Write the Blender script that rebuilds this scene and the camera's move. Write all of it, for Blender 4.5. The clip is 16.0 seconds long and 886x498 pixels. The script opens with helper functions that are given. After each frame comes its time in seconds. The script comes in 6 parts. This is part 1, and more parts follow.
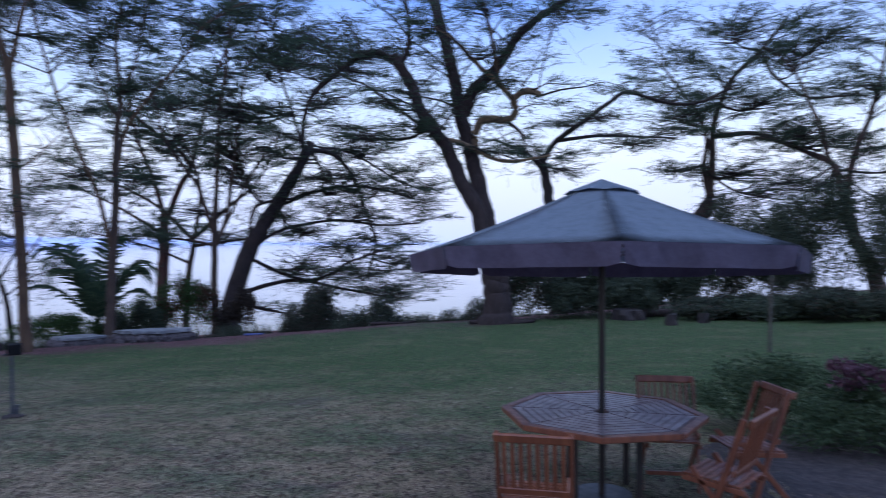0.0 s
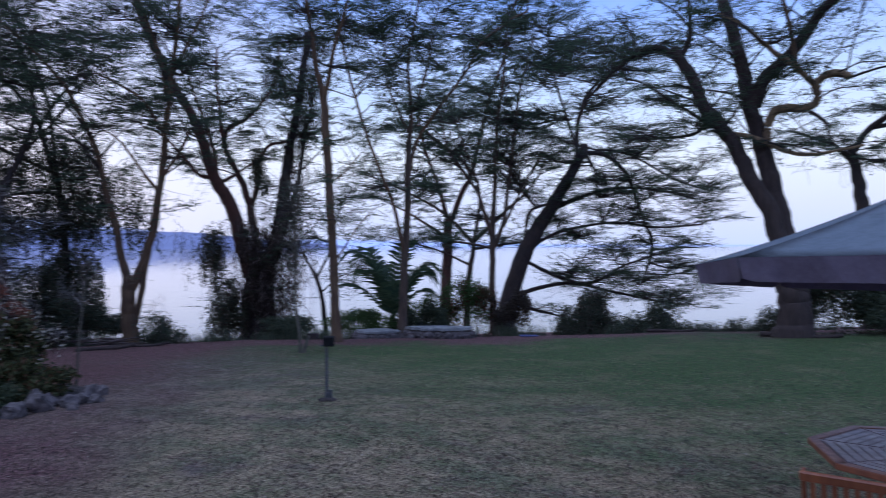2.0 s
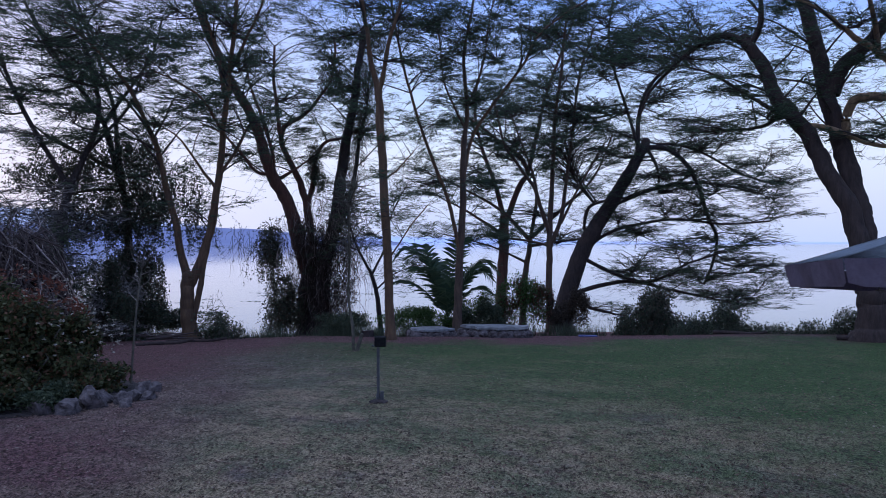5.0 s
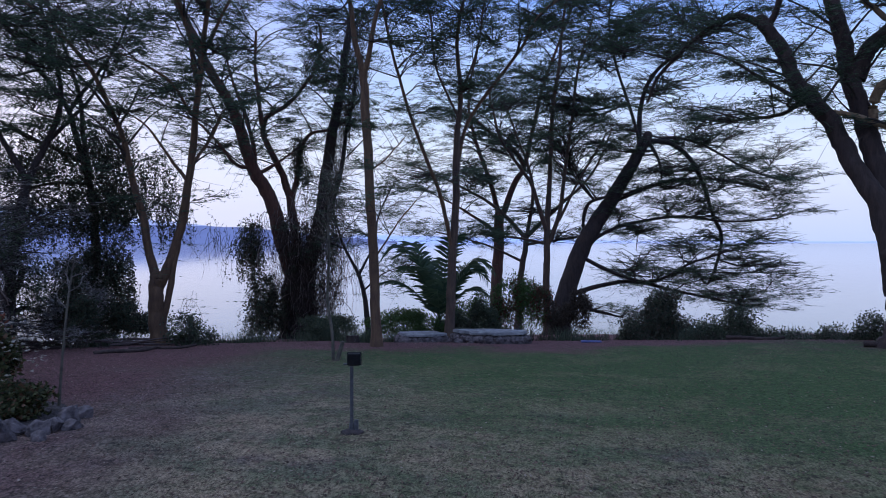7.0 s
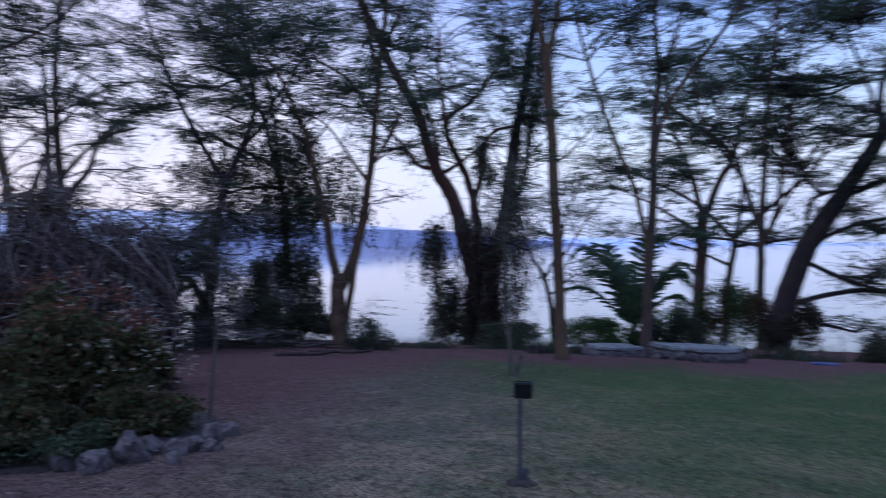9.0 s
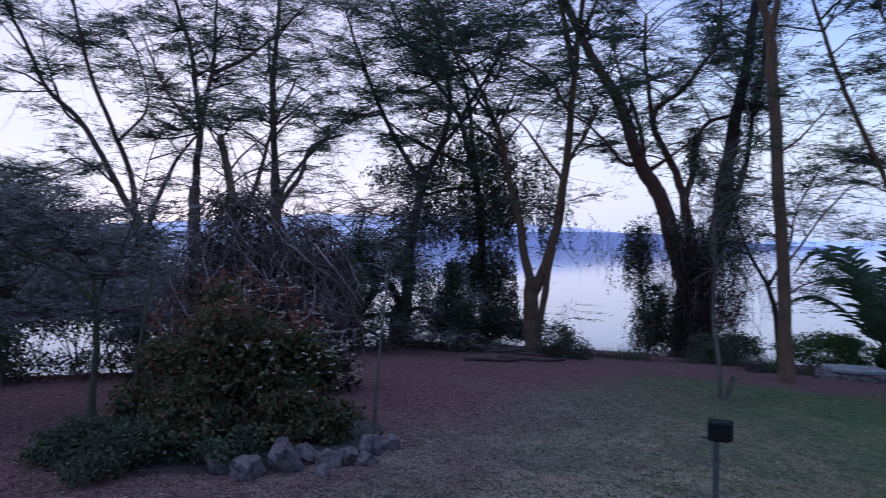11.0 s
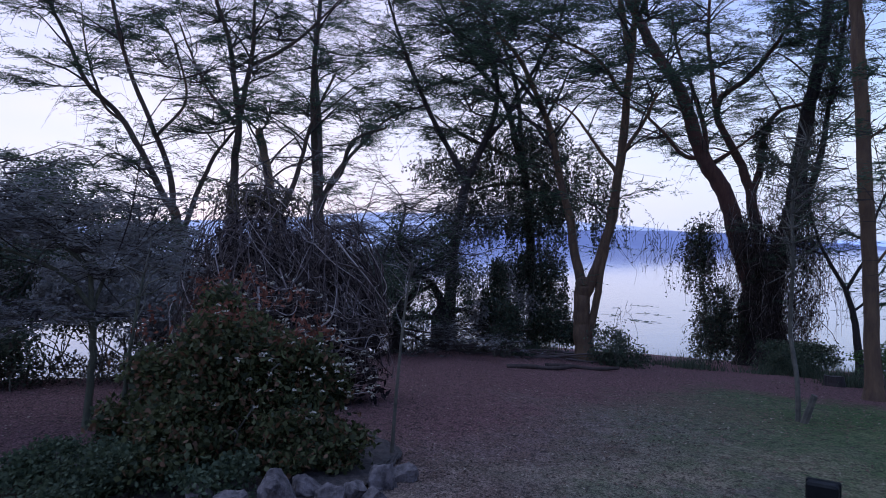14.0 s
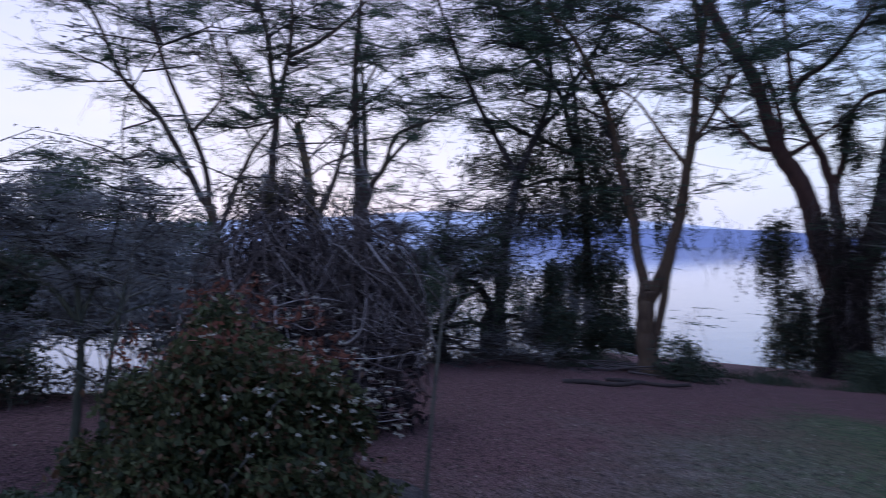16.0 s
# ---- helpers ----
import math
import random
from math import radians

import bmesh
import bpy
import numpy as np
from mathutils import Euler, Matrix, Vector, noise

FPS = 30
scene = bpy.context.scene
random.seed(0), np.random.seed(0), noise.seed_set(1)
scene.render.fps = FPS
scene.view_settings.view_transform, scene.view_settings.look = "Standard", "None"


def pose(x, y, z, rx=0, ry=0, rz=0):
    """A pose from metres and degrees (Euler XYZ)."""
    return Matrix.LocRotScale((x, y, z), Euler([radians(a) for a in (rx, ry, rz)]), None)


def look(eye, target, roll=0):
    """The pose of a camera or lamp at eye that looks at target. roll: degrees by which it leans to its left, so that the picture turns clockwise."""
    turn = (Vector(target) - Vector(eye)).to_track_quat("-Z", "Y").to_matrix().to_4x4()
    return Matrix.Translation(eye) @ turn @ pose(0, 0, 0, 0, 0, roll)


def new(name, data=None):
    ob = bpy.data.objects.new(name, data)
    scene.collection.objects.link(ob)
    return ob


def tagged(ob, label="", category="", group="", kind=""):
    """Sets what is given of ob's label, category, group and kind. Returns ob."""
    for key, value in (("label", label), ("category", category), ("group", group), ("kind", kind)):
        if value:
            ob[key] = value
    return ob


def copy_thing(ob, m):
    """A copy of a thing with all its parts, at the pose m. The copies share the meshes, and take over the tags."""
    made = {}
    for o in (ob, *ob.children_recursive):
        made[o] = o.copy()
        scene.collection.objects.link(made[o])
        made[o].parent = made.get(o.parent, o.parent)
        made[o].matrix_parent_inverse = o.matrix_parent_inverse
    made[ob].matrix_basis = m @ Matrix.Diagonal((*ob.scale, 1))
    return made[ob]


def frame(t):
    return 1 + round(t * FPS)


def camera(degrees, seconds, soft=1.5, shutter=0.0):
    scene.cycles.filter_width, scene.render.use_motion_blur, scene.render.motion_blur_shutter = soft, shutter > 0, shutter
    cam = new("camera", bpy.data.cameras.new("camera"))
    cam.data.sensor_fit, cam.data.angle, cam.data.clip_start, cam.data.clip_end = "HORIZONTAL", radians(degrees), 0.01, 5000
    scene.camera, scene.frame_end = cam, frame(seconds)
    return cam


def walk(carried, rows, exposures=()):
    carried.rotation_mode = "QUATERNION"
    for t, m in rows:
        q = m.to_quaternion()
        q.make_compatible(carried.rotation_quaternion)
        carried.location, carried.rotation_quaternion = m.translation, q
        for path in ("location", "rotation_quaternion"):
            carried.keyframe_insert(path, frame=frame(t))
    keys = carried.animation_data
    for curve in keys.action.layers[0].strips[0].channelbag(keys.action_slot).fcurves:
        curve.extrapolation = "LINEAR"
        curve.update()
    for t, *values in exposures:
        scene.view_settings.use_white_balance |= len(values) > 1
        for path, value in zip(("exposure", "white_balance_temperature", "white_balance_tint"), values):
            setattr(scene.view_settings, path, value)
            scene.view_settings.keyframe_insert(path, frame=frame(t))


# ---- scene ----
cam = camera(65.1, 16.0, soft=0.75, shutter=0.8)
# seconds, place of the eye in metres, yaw, pitch, roll in degrees
ROWS = [
    (0.0, 0.029, 0.026, 2.124, -0.069, -0.472, 0.171),
    (0.5, 0.009, 0.036, 2.146, 6.067, -0.424, 0.206),
    (1.0, 0.007, 0.053, 2.155, 12.599, -0.305, 0.197),
    (1.5, -0.010, 0.065, 2.171, 17.524, -0.261, 0.189),
    (2.0, -0.029, 0.084, 2.179, 22.175, -0.233, 0.209),
    (2.5, -0.038, 0.096, 2.186, 26.373, -0.190, 0.204),
    (3.0, -0.042, 0.110, 2.187, 27.511, -0.234, 0.103),
    (3.5, -0.038, 0.114, 2.187, 27.329, -0.270, 0.115),
    (4.0, -0.032, 0.116, 2.188, 27.137, -0.375, 0.089),
    (4.2, -0.045, 0.145, 2.188, 27.06, -0.40, 0.08),
    (6.3, -0.645, 1.475, 2.169, 26.39, -0.61, 0.005),
    (6.5, -0.727, 1.651, 2.165, 26.342, -0.614, 0.001),
    (7.0, -0.936, 2.100, 2.152, 26.237, -0.591, 0.001),
    (7.5, -1.139, 2.527, 2.148, 26.113, -0.644, -0.048),
    (8.0, -1.348, 2.922, 2.138, 26.954, -0.622, -0.031),
    (8.5, -1.563, 3.299, 2.123, 33.415, -0.492, 0.056),
    (9.0, -1.750, 3.676, 2.116, 41.843, -0.351, 0.089),
    (9.5, -1.890, 3.979, 2.114, 47.957, -0.262, 0.073),
    (9.7, -1.940, 4.085, 2.112, 49.3, -0.24, 0.05),
    (11.8, -2.345, 4.855, 2.080, 63.36, -0.13, -0.28),
    (12.0, -2.379, 4.901, 2.078, 63.763, -0.150, -0.300),
    (12.5, -2.487, 5.033, 2.085, 63.736, -0.237, -0.320),
    (13.0, -2.636, 5.156, 2.087, 63.618, -0.220, -0.380),
    (13.5, -2.823, 5.296, 2.091, 63.550, -0.278, -0.400),
    (14.0, -3.065, 5.446, 2.096, 63.424, -0.311, -0.400),
    (14.5, -3.330, 5.613, 2.108, 63.584, -0.353, -0.380),
    (15.0, -3.640, 5.790, 2.125, 63.541, -0.440, -0.370),
    (15.5, -3.982, 5.956, 2.137, 63.507, -0.467, -0.370),
    (16.0, -4.355, 6.135, 2.145, 67.585, -0.438, -0.360),
]
walk(cam, [(t, pose(x, y, z, 90 + pitch, roll, yaw)) for t, x, y, z, yaw, pitch, roll in ROWS],
     [(0.0, 0.12, 5800, 10), (1.0, 0.10, 5800, 10), (2.0, 0.0, 5950, 10), (3.0, -0.13, 5920, 10), (7.5, -0.13, 5920, 10), (8.5, -0.1, 5720, 10), (9.5, -0.1, 5720, 10), (12.0, -0.08, 5780, 10), (16.0, -0.08, 5800, 10)])

# ---- light: clear dusk sky, the sun gone down beyond the lake ----
world = bpy.data.worlds.new("dusk")
scene.world = world
world.use_nodes = True
wn, wl = world.node_tree.nodes, world.node_tree.links
wn.clear()


def wnode(kind, **values):
    n = wn.new(kind)
    for k, v in values.items():
        n.inputs[k].default_value = v
    return n


sky = wn.new("ShaderNodeTexSky")
sky.sky_type, sky.sun_disc = "NISHITA", False
sky.sun_elevation, sky.sun_rotation = radians(3.0), radians(-80)
sky.ozone_density, sky.dust_density, sky.air_density = 3.0, 0.6, 1.0
wcoord = wn.new("ShaderNodeTexCoord")
wsep = wn.new("ShaderNodeSeparateXYZ")
wl.new(wcoord.outputs["Generated"], wsep.inputs[0])
wramp = wn.new("ShaderNodeValToRGB")
els = wramp.color_ramp.elements
els[0].position, els[0].color = 0.0, (0.66, 0.74, 1.02, 1)
els[1].position, els[1].color = 1.0, (0.56, 0.78, 1.35, 1)
for p, c in ((0.05, (0.78, 0.81, 1.03, 1)), (0.12, (0.90, 0.94, 1.07, 1)), (0.20, (0.68, 0.83, 1.12, 1)), (0.33, (0.29, 0.49, 1.12, 1)), (0.6, (0.42, 0.63, 1.25, 1))):
    e = els.new(p)
    e.color = c
wl.new(wsep.outputs["Z"], wramp.inputs[0])
# the afterglow in the west
wdot = wn.new("ShaderNodeVectorMath")
wdot.operation = "DOT_PRODUCT"
wdot.inputs[1].default_value = (-0.985, 0.12, 0.10)
wl.new(wcoord.outputs["Generated"], wdot.inputs[0])
wglow = wn.new("ShaderNodeMapRange")
wglow.interpolation_type = "SMOOTHSTEP"
wglow.inputs["From Min"].default_value, wglow.inputs["From Max"].default_value = 0.55, 1.0
wglow.inputs["To Max"].default_value = 0.75
wl.new(wdot.outputs["Value"], wglow.inputs["Value"])
wmix = wn.new("ShaderNodeMixRGB")
wmix.inputs[2].default_value = (1.08, 0.94, 1.03, 1)
wl.new(wglow.outputs[0], wmix.inputs[0])
wl.new(wramp.outputs[0], wmix.inputs[1])
# thin high cloud
wmap = wn.new("ShaderNodeMapping")
wmap.inputs["Scale"].default_value = (1.2, 1.2, 4.0)
wl.new(wcoord.outputs["Generated"], wmap.inputs[0])
wnoise = wnode("ShaderNodeTexNoise", Scale=2.2, Detail=4.0, Roughness=0.55)
wl.new(wmap.outputs[0], wnoise.inputs["Vector"])
wcl = wn.new("ShaderNodeMapRange")
wcl.inputs["From Min"].default_value, wcl.inputs["From Max"].default_value = 0.42, 0.72
wcl.inputs["To Max"].default_value = 0.38
wl.new(wnoise.outputs["Fac"], wcl.inputs["Value"])
wmix2 = wn.new("ShaderNodeMixRGB")
wmix2.inputs[2].default_value = (0.68, 0.78, 1.10, 1)
wl.new(wcl.outputs[0], wmix2.inputs[0])
wl.new(wmix.outputs[0], wmix2.inputs[1])
wadd = wn.new("ShaderNodeMixRGB")
wadd.blend_type = "ADD"
wadd.inputs[0].default_value = 0.02
wl.new(wmix2.outputs[0], wadd.inputs[1])
wl.new(sky.outputs[0], wadd.inputs[2])
wbg = wnode("ShaderNodeBackground", Strength=1.0)
wl.new(wadd.outputs[0], wbg.inputs["Color"])
wout = wn.new("ShaderNodeOutputWorld")
wl.new(wbg.outputs[0], wout.inputs["Surface"])

# broad lamp from high overhead, added to fill in the dusk skylight
fill_sun = new("fill_sun", bpy.data.lights.new("fill_sun", "SUN"))
fill_sun.data.energy, fill_sun.data.angle, fill_sun.data.color = 0.9, radians(60), (0.86, 0.93, 1.0)
fill_sun.matrix_world = look((-14, -14, 60), (0, 0, 0))


# ---- materials ----
def material(name, build):
    m = bpy.data.materials.new(name)
    m.use_nodes = True
    nt = m.node_tree
    build(nt, nt.nodes["Principled BSDF"])
    return m


def coords(nt, space="Object"):
    return nt.nodes.new("ShaderNodeTexCoord").outputs[space]


def noise_tex(nt, vec, scale, detail=4.0, rough=0.6, stretch=None):
    if stretch:
        mp = nt.nodes.new("ShaderNodeMapping")
        mp.inputs["Scale"].default_value = stretch
        nt.links.new(vec, mp.inputs[0])
        vec = mp.outputs[0]
    n = nt.nodes.new("ShaderNodeTexNoise")
    n.inputs["Scale"].default_value, n.inputs["Detail"].default_value, n.inputs["Roughness"].default_value = scale, detail, rough
    nt.links.new(vec, n.inputs["Vector"])
    return n.outputs["Fac"]


def ramp(nt, fac, lo, hi, a=0.0, b=1.0):
    n = nt.nodes.new("ShaderNodeMapRange")
    n.inputs["From Min"].default_value, n.inputs["From Max"].default_value = lo, hi
    n.inputs["To Min"].default_value, n.inputs["To Max"].default_value = a, b
    nt.links.new(fac, n.inputs["Value"])
    return n.outputs[0]


def mix(nt, fac, a, b):
    n = nt.nodes.new("ShaderNodeMixRGB")
    for i, v in ((0, fac), (1, a), (2, b)):
        if isinstance(v, (int, float)):
            n.inputs[i].default_value = v
        elif isinstance(v, tuple):
            n.inputs[i].default_value = (*v, 1)
        else:
            nt.links.new(v, n.inputs[i])
    return n.outputs[0]


def bump(nt, bsdf, height, strength, distance):
    n = nt.nodes.new("ShaderNodeBump")
    n.inputs["Strength"].default_value, n.inputs["Distance"].default_value = strength, distance
    nt.links.new(height, n.inputs["Height"])
    nt.links.new(n.outputs[0], bsdf.inputs["Normal"])


def bark(name, c1, c2, c3):
    """Grain along the stem, blotches, and lichen."""
    def build(nt, b):
        v = coords(nt)
        grain = noise_tex(nt, v, 10, 6, 0.7, (1, 1, 0.2))
        blot = noise_tex(nt, v, 1.7, 4)
        col = mix(nt, ramp(nt, grain, 0.35, 0.65), c1, c2)
        col = mix(nt, ramp(nt, blot, 0.5, 0.72, 0, 0.75), col, c3)
        nt.links.new(col, b.inputs["Base Color"])
        b.inputs["Roughness"].default_value = 0.9
        bump(nt, b, grain, 1.0, 0.06)
    return material(name, build)


def leaf(name, c1, c2, rough=0.55, c3=None, share=0.0, through_light=0.4):
    def build(nt, b):
        g = nt.nodes.new("ShaderNodeNewGeometry").outputs["Random Per Island"]
        col = mix(nt, g, c1, c2)
        if c3:
            w = nt.nodes.new("ShaderNodeTexWhiteNoise")
            w.noise_dimensions = "1D"
            nt.links.new(g, w.inputs["W"])
            col = mix(nt, ramp(nt, w.outputs["Value"], 1 - share - 0.01, 1 - share), col, c3)
        big = noise_tex(nt, coords(nt), 0.9, 2)
        dark = nt.nodes.new("ShaderNodeMixRGB")
        dark.blend_type = "MULTIPLY"
        nt.links.new(ramp(nt, big, 0.4, 0.65, 0.0, 0.45), dark.inputs[0])
        nt.links.new(col, dark.inputs[1])
        dark.inputs[2].default_value = (0.55, 0.5, 0.45, 1)
        nt.links.new(dark.outputs[0], b.inputs["Base Color"])
        b.inputs["Roughness"].default_value = rough
        b.inputs["Specular IOR Level"].default_value = 0.18
        # thin blades let a part of the light through
        glow = nt.nodes.new("ShaderNodeBsdfTranslucent")
        nt.links.new(dark.outputs[0], glow.inputs["Color"])
        both = nt.nodes.new("ShaderNodeMixShader")
        both.inputs[0].default_value = through_light
        nt.links.new(b.outputs[0], both.inputs[1])
        nt.links.new(glow.outputs[0], both.inputs[2])
        nt.links.new(both.outputs[0], nt.nodes["Material Output"].inputs["Surface"])
    return material(name, build)


def plain(name, c1, c2, scale=12, rough=0.7, relief=0.3, depth=0.005, metal=0.0, stretch=None):
    def build(nt, b):
        v = coords(nt)
        n1 = noise_tex(nt, v, scale, 5, 0.65, stretch)
        n2 = noise_tex(nt, v, scale * 0.17, 3)
        col = mix(nt, ramp(nt, n1, 0.35, 0.65), c1, c2)
        col = mix(nt, ramp(nt, n2, 0.45, 0.75, 0, 0.5), col, tuple(0.6 * c for c in c1))
        nt.links.new(col, b.inputs["Base Color"])
        nt.links.new(ramp(nt, n1, 0.3, 0.7, rough + 0.08, rough - 0.08), b.inputs["Roughness"])
        b.inputs["Metallic"].default_value = metal
        if relief:
            bump(nt, b, n1, relief, depth)
    return material(name, build)


BARK = {
    "yellow": bark("yellow_bark", (0.072, 0.039, 0.024), (0.128, 0.074, 0.040), (0.058, 0.031, 0.022)),
    "brown": bark("brown_bark", (0.050, 0.031, 0.024), (0.10, 0.062, 0.043), (0.045, 0.037, 0.03)),
    "red": bark("red_bark", (0.075, 0.032, 0.024), (0.13, 0.058, 0.042), (0.06, 0.04, 0.03)),
    "pale": bark("pale_bark", (0.15, 0.095, 0.055), (0.26, 0.175, 0.10), (0.10, 0.055, 0.035)),
    "moss": bark("mossy_bark", (0.035, 0.034, 0.022), (0.075, 0.07, 0.042), (0.028, 0.025, 0.02)),
    "umber": bark("umber_bark", (0.018, 0.011, 0.010), (0.056, 0.034, 0.030), (0.034, 0.020, 0.018)),
    "dark": bark("dark_bark", (0.018, 0.013, 0.013), (0.045, 0.032, 0.030), (0.055, 0.034, 0.028)),
}
M_ACACIA = leaf("acacia_leaf", (0.038, 0.062, 0.044), (0.09, 0.125, 0.075))
M_VINE = leaf("creeper_leaf", (0.034, 0.044, 0.034), (0.088, 0.100, 0.064), 0.55, (0.085, 0.06, 0.045), 0.12)
M_SHRUB = leaf("shrub_leaf", (0.040, 0.054, 0.038), (0.105, 0.122, 0.078))
M_BUSH = leaf("bush_leaf", (0.020, 0.026, 0.012), (0.110, 0.115, 0.052), 0.55, (0.14, 0.075, 0.045), 0.18)
M_COVER = leaf("cover_leaf", (0.024, 0.036, 0.022), (0.088, 0.105, 0.060), 0.6)
M_DRYVINE = leaf("dry_creeper_leaf", (0.035, 0.028, 0.024), (0.085, 0.066, 0.052), 0.8)
M_GREY = leaf("grey_leaf", (0.115, 0.105, 0.108), (0.235, 0.222, 0.215))
M_GREEN = leaf("fresh_leaf", (0.035, 0.070, 0.022), (0.085, 0.13, 0.045))
M_PALM = leaf("palm_leaf", (0.036, 0.062, 0.038), (0.08, 0.115, 0.062), 0.4)
M_FLOWER = leaf("flower", (0.27, 0.235, 0.20), (0.44, 0.40, 0.34))
M_RED = leaf("red_shoot", (0.10, 0.035, 0.025), (0.20, 0.075, 0.05))
M_BEDLEAF = leaf("bed_leaf", (0.03, 0.05, 0.025), (0.095, 0.13, 0.062), 0.6)
M_RUST = leaf("rusty_leaf", (0.05, 0.026, 0.02), (0.15, 0.065, 0.045), 0.7, (0.06, 0.08, 0.04), 0.35)
M_PURPLE = leaf("purple_leaf", (0.075, 0.035, 0.05), (0.15, 0.07, 0.085))
M_TWIG = plain("dry_twig", (0.075, 0.058, 0.054), (0.20, 0.165, 0.155), 9, 0.85)
M_DEADWOOD = leaf("dead_creeper", (0.040, 0.028, 0.028), (0.15, 0.112, 0.108), 0.85, (0.34, 0.28, 0.27), 0.13, 0.0)
M_SHADELEAF = leaf("shade_core_leaf", (0.020, 0.016, 0.018), (0.050, 0.036, 0.036), 0.9)
M_CAPLEAF = leaf("creeper_cap_leaf", (0.05, 0.042, 0.03), (0.12, 0.095, 0.06), 0.8)
M_STEM = plain("stem", (0.045, 0.038, 0.030), (0.095, 0.08, 0.06), 9, 0.85)
M_STONE = plain("stone", (0.022, 0.016, 0.018), (0.145, 0.115, 0.118), 8, 0.9, 1.0, 0.05)
M_CAP = plain("stone_cap", (0.12, 0.117, 0.122), (0.24, 0.232, 0.235), 5, 0.85, 0.6, 0.02)
M_TEAK = plain("teak", (0.13, 0.036, 0.018), (0.24, 0.078, 0.036), 16, 0.45, 0.15, 0.003, 0.0, (1, 1, 0.15))
M_TOP = plain("table_teak", (0.15, 0.095, 0.095), (0.26, 0.175, 0.165), 10, 0.4, 0.15, 0.003)
M_POLE = plain("dark_wood", (0.012, 0.008, 0.007), (0.032, 0.021, 0.016), 14, 0.5, 0.1, 0.002, 0.0, (1, 1, 0.1))
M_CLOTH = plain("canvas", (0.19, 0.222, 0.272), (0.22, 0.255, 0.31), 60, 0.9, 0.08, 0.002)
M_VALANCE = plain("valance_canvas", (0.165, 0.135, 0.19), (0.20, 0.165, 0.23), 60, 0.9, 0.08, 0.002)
M_STEEL = plain("galvanised", (0.045, 0.045, 0.052), (0.085, 0.085, 0.098), 20, 0.55, 0.1, 0.002, 0.3)
M_BLACK = plain("black_plastic", (0.004, 0.004, 0.005), (0.007, 0.007, 0.008), 30, 0.7, 0.05, 0.001)
M_BLACK.node_tree.nodes["Principled BSDF"].inputs["Specular IOR Level"].default_value = 0.15
M_BLUE = plain("blue_plastic", (0.02, 0.03, 0.12), (0.035, 0.05, 0.19), 8, 0.5, 0.3, 0.02)
M_SOIL = plain("soil", (0.014, 0.010, 0.010), (0.048, 0.032, 0.030), 14, 0.95, 0.8, 0.03)
M_LITTER = leaf("dry_leaf", (0.03, 0.02, 0.017), (0.20, 0.125, 0.10), 0.8, (0.32, 0.26, 0.21), 0.05)


# ---- mesh helpers ----
def link_mesh(name, verts, faces, mat, parent=None, label="", smooth=False):
    """One mesh object from an n x 3 array and an array of quads or triangles."""
    verts, faces = np.asarray(verts, np.float32), np.asarray(faces, np.int32)
    me = bpy.data.meshes.new(name)
    k = faces.shape[1]
    me.vertices.add(len(verts))
    me.vertices.foreach_set("co", verts.ravel())
    me.loops.add(faces.size)
    me.loops.foreach_set("vertex_index", faces.ravel())
    me.polygons.add(len(faces))
    me.polygons.foreach_set("loop_start", np.arange(0, faces.size, k, dtype=np.int32))
    if smooth:
        me.polygons.foreach_set("use_smooth", np.ones(len(faces), bool))
    me.materials.append(mat)
    me.update(calc_edges=True)
    ob = new(name, me)
    if parent is not None:
        ob.parent = parent
    if label:
        ob["label"] = label
    return ob


def part(name, bm, mat, parent, label="", smooth=False):
    """A bmesh as one mesh object under a thing or a part."""
    me = bpy.data.meshes.new(name)
    bm.to_mesh(me)
    bm.free()
    if smooth:
        for p in me.polygons:
            p.use_smooth = True
    me.materials.append(mat)
    ob = new(name, me)
    if parent is not None:
        ob.parent = parent
    if label:
        ob["label"] = label
    return ob


def thing(name, at, label, category, group="", turn=0.0):
    ob = new(name)
    ob.empty_display_size = 0.2
    ob.matrix_world = pose(*at, 0, 0, turn)
    return tagged(ob, label, category, group)


def boxed(size, at=(0, 0, 0), bevel=0.006, turn=None):
    """A bevelled box; turn: a rotation matrix about its middle."""
    bm = bmesh.new()
    bmesh.ops.create_cube(bm, size=1.0, matrix=Matrix.Diagonal((*size, 1)))
    if bevel:
        bmesh.ops.bevel(bm, geom=list(bm.edges), offset=bevel, segments=1, affect="EDGES")
    bmesh.ops.transform(bm, matrix=Matrix.Translation(at) @ (turn or Matrix()), verts=bm.verts)
    return bm


def rod(a, b, r0, r1=None, sides=10, bevel=0.0):
    """A round bar from a to b."""
    a, b = Vector(a), Vector(b)
    bm = bmesh.new()
    bmesh.ops.create_cone(bm, cap_ends=True, segments=sides, radius1=r0, radius2=r0 if r1 is None else r1, depth=(b - a).length)
    bmesh.ops.transform(bm, matrix=Matrix.Translation((a + b) / 2) @ (b - a).to_track_quat("Z", "Y").to_matrix().to_4x4(), verts=bm.verts)
    return bm


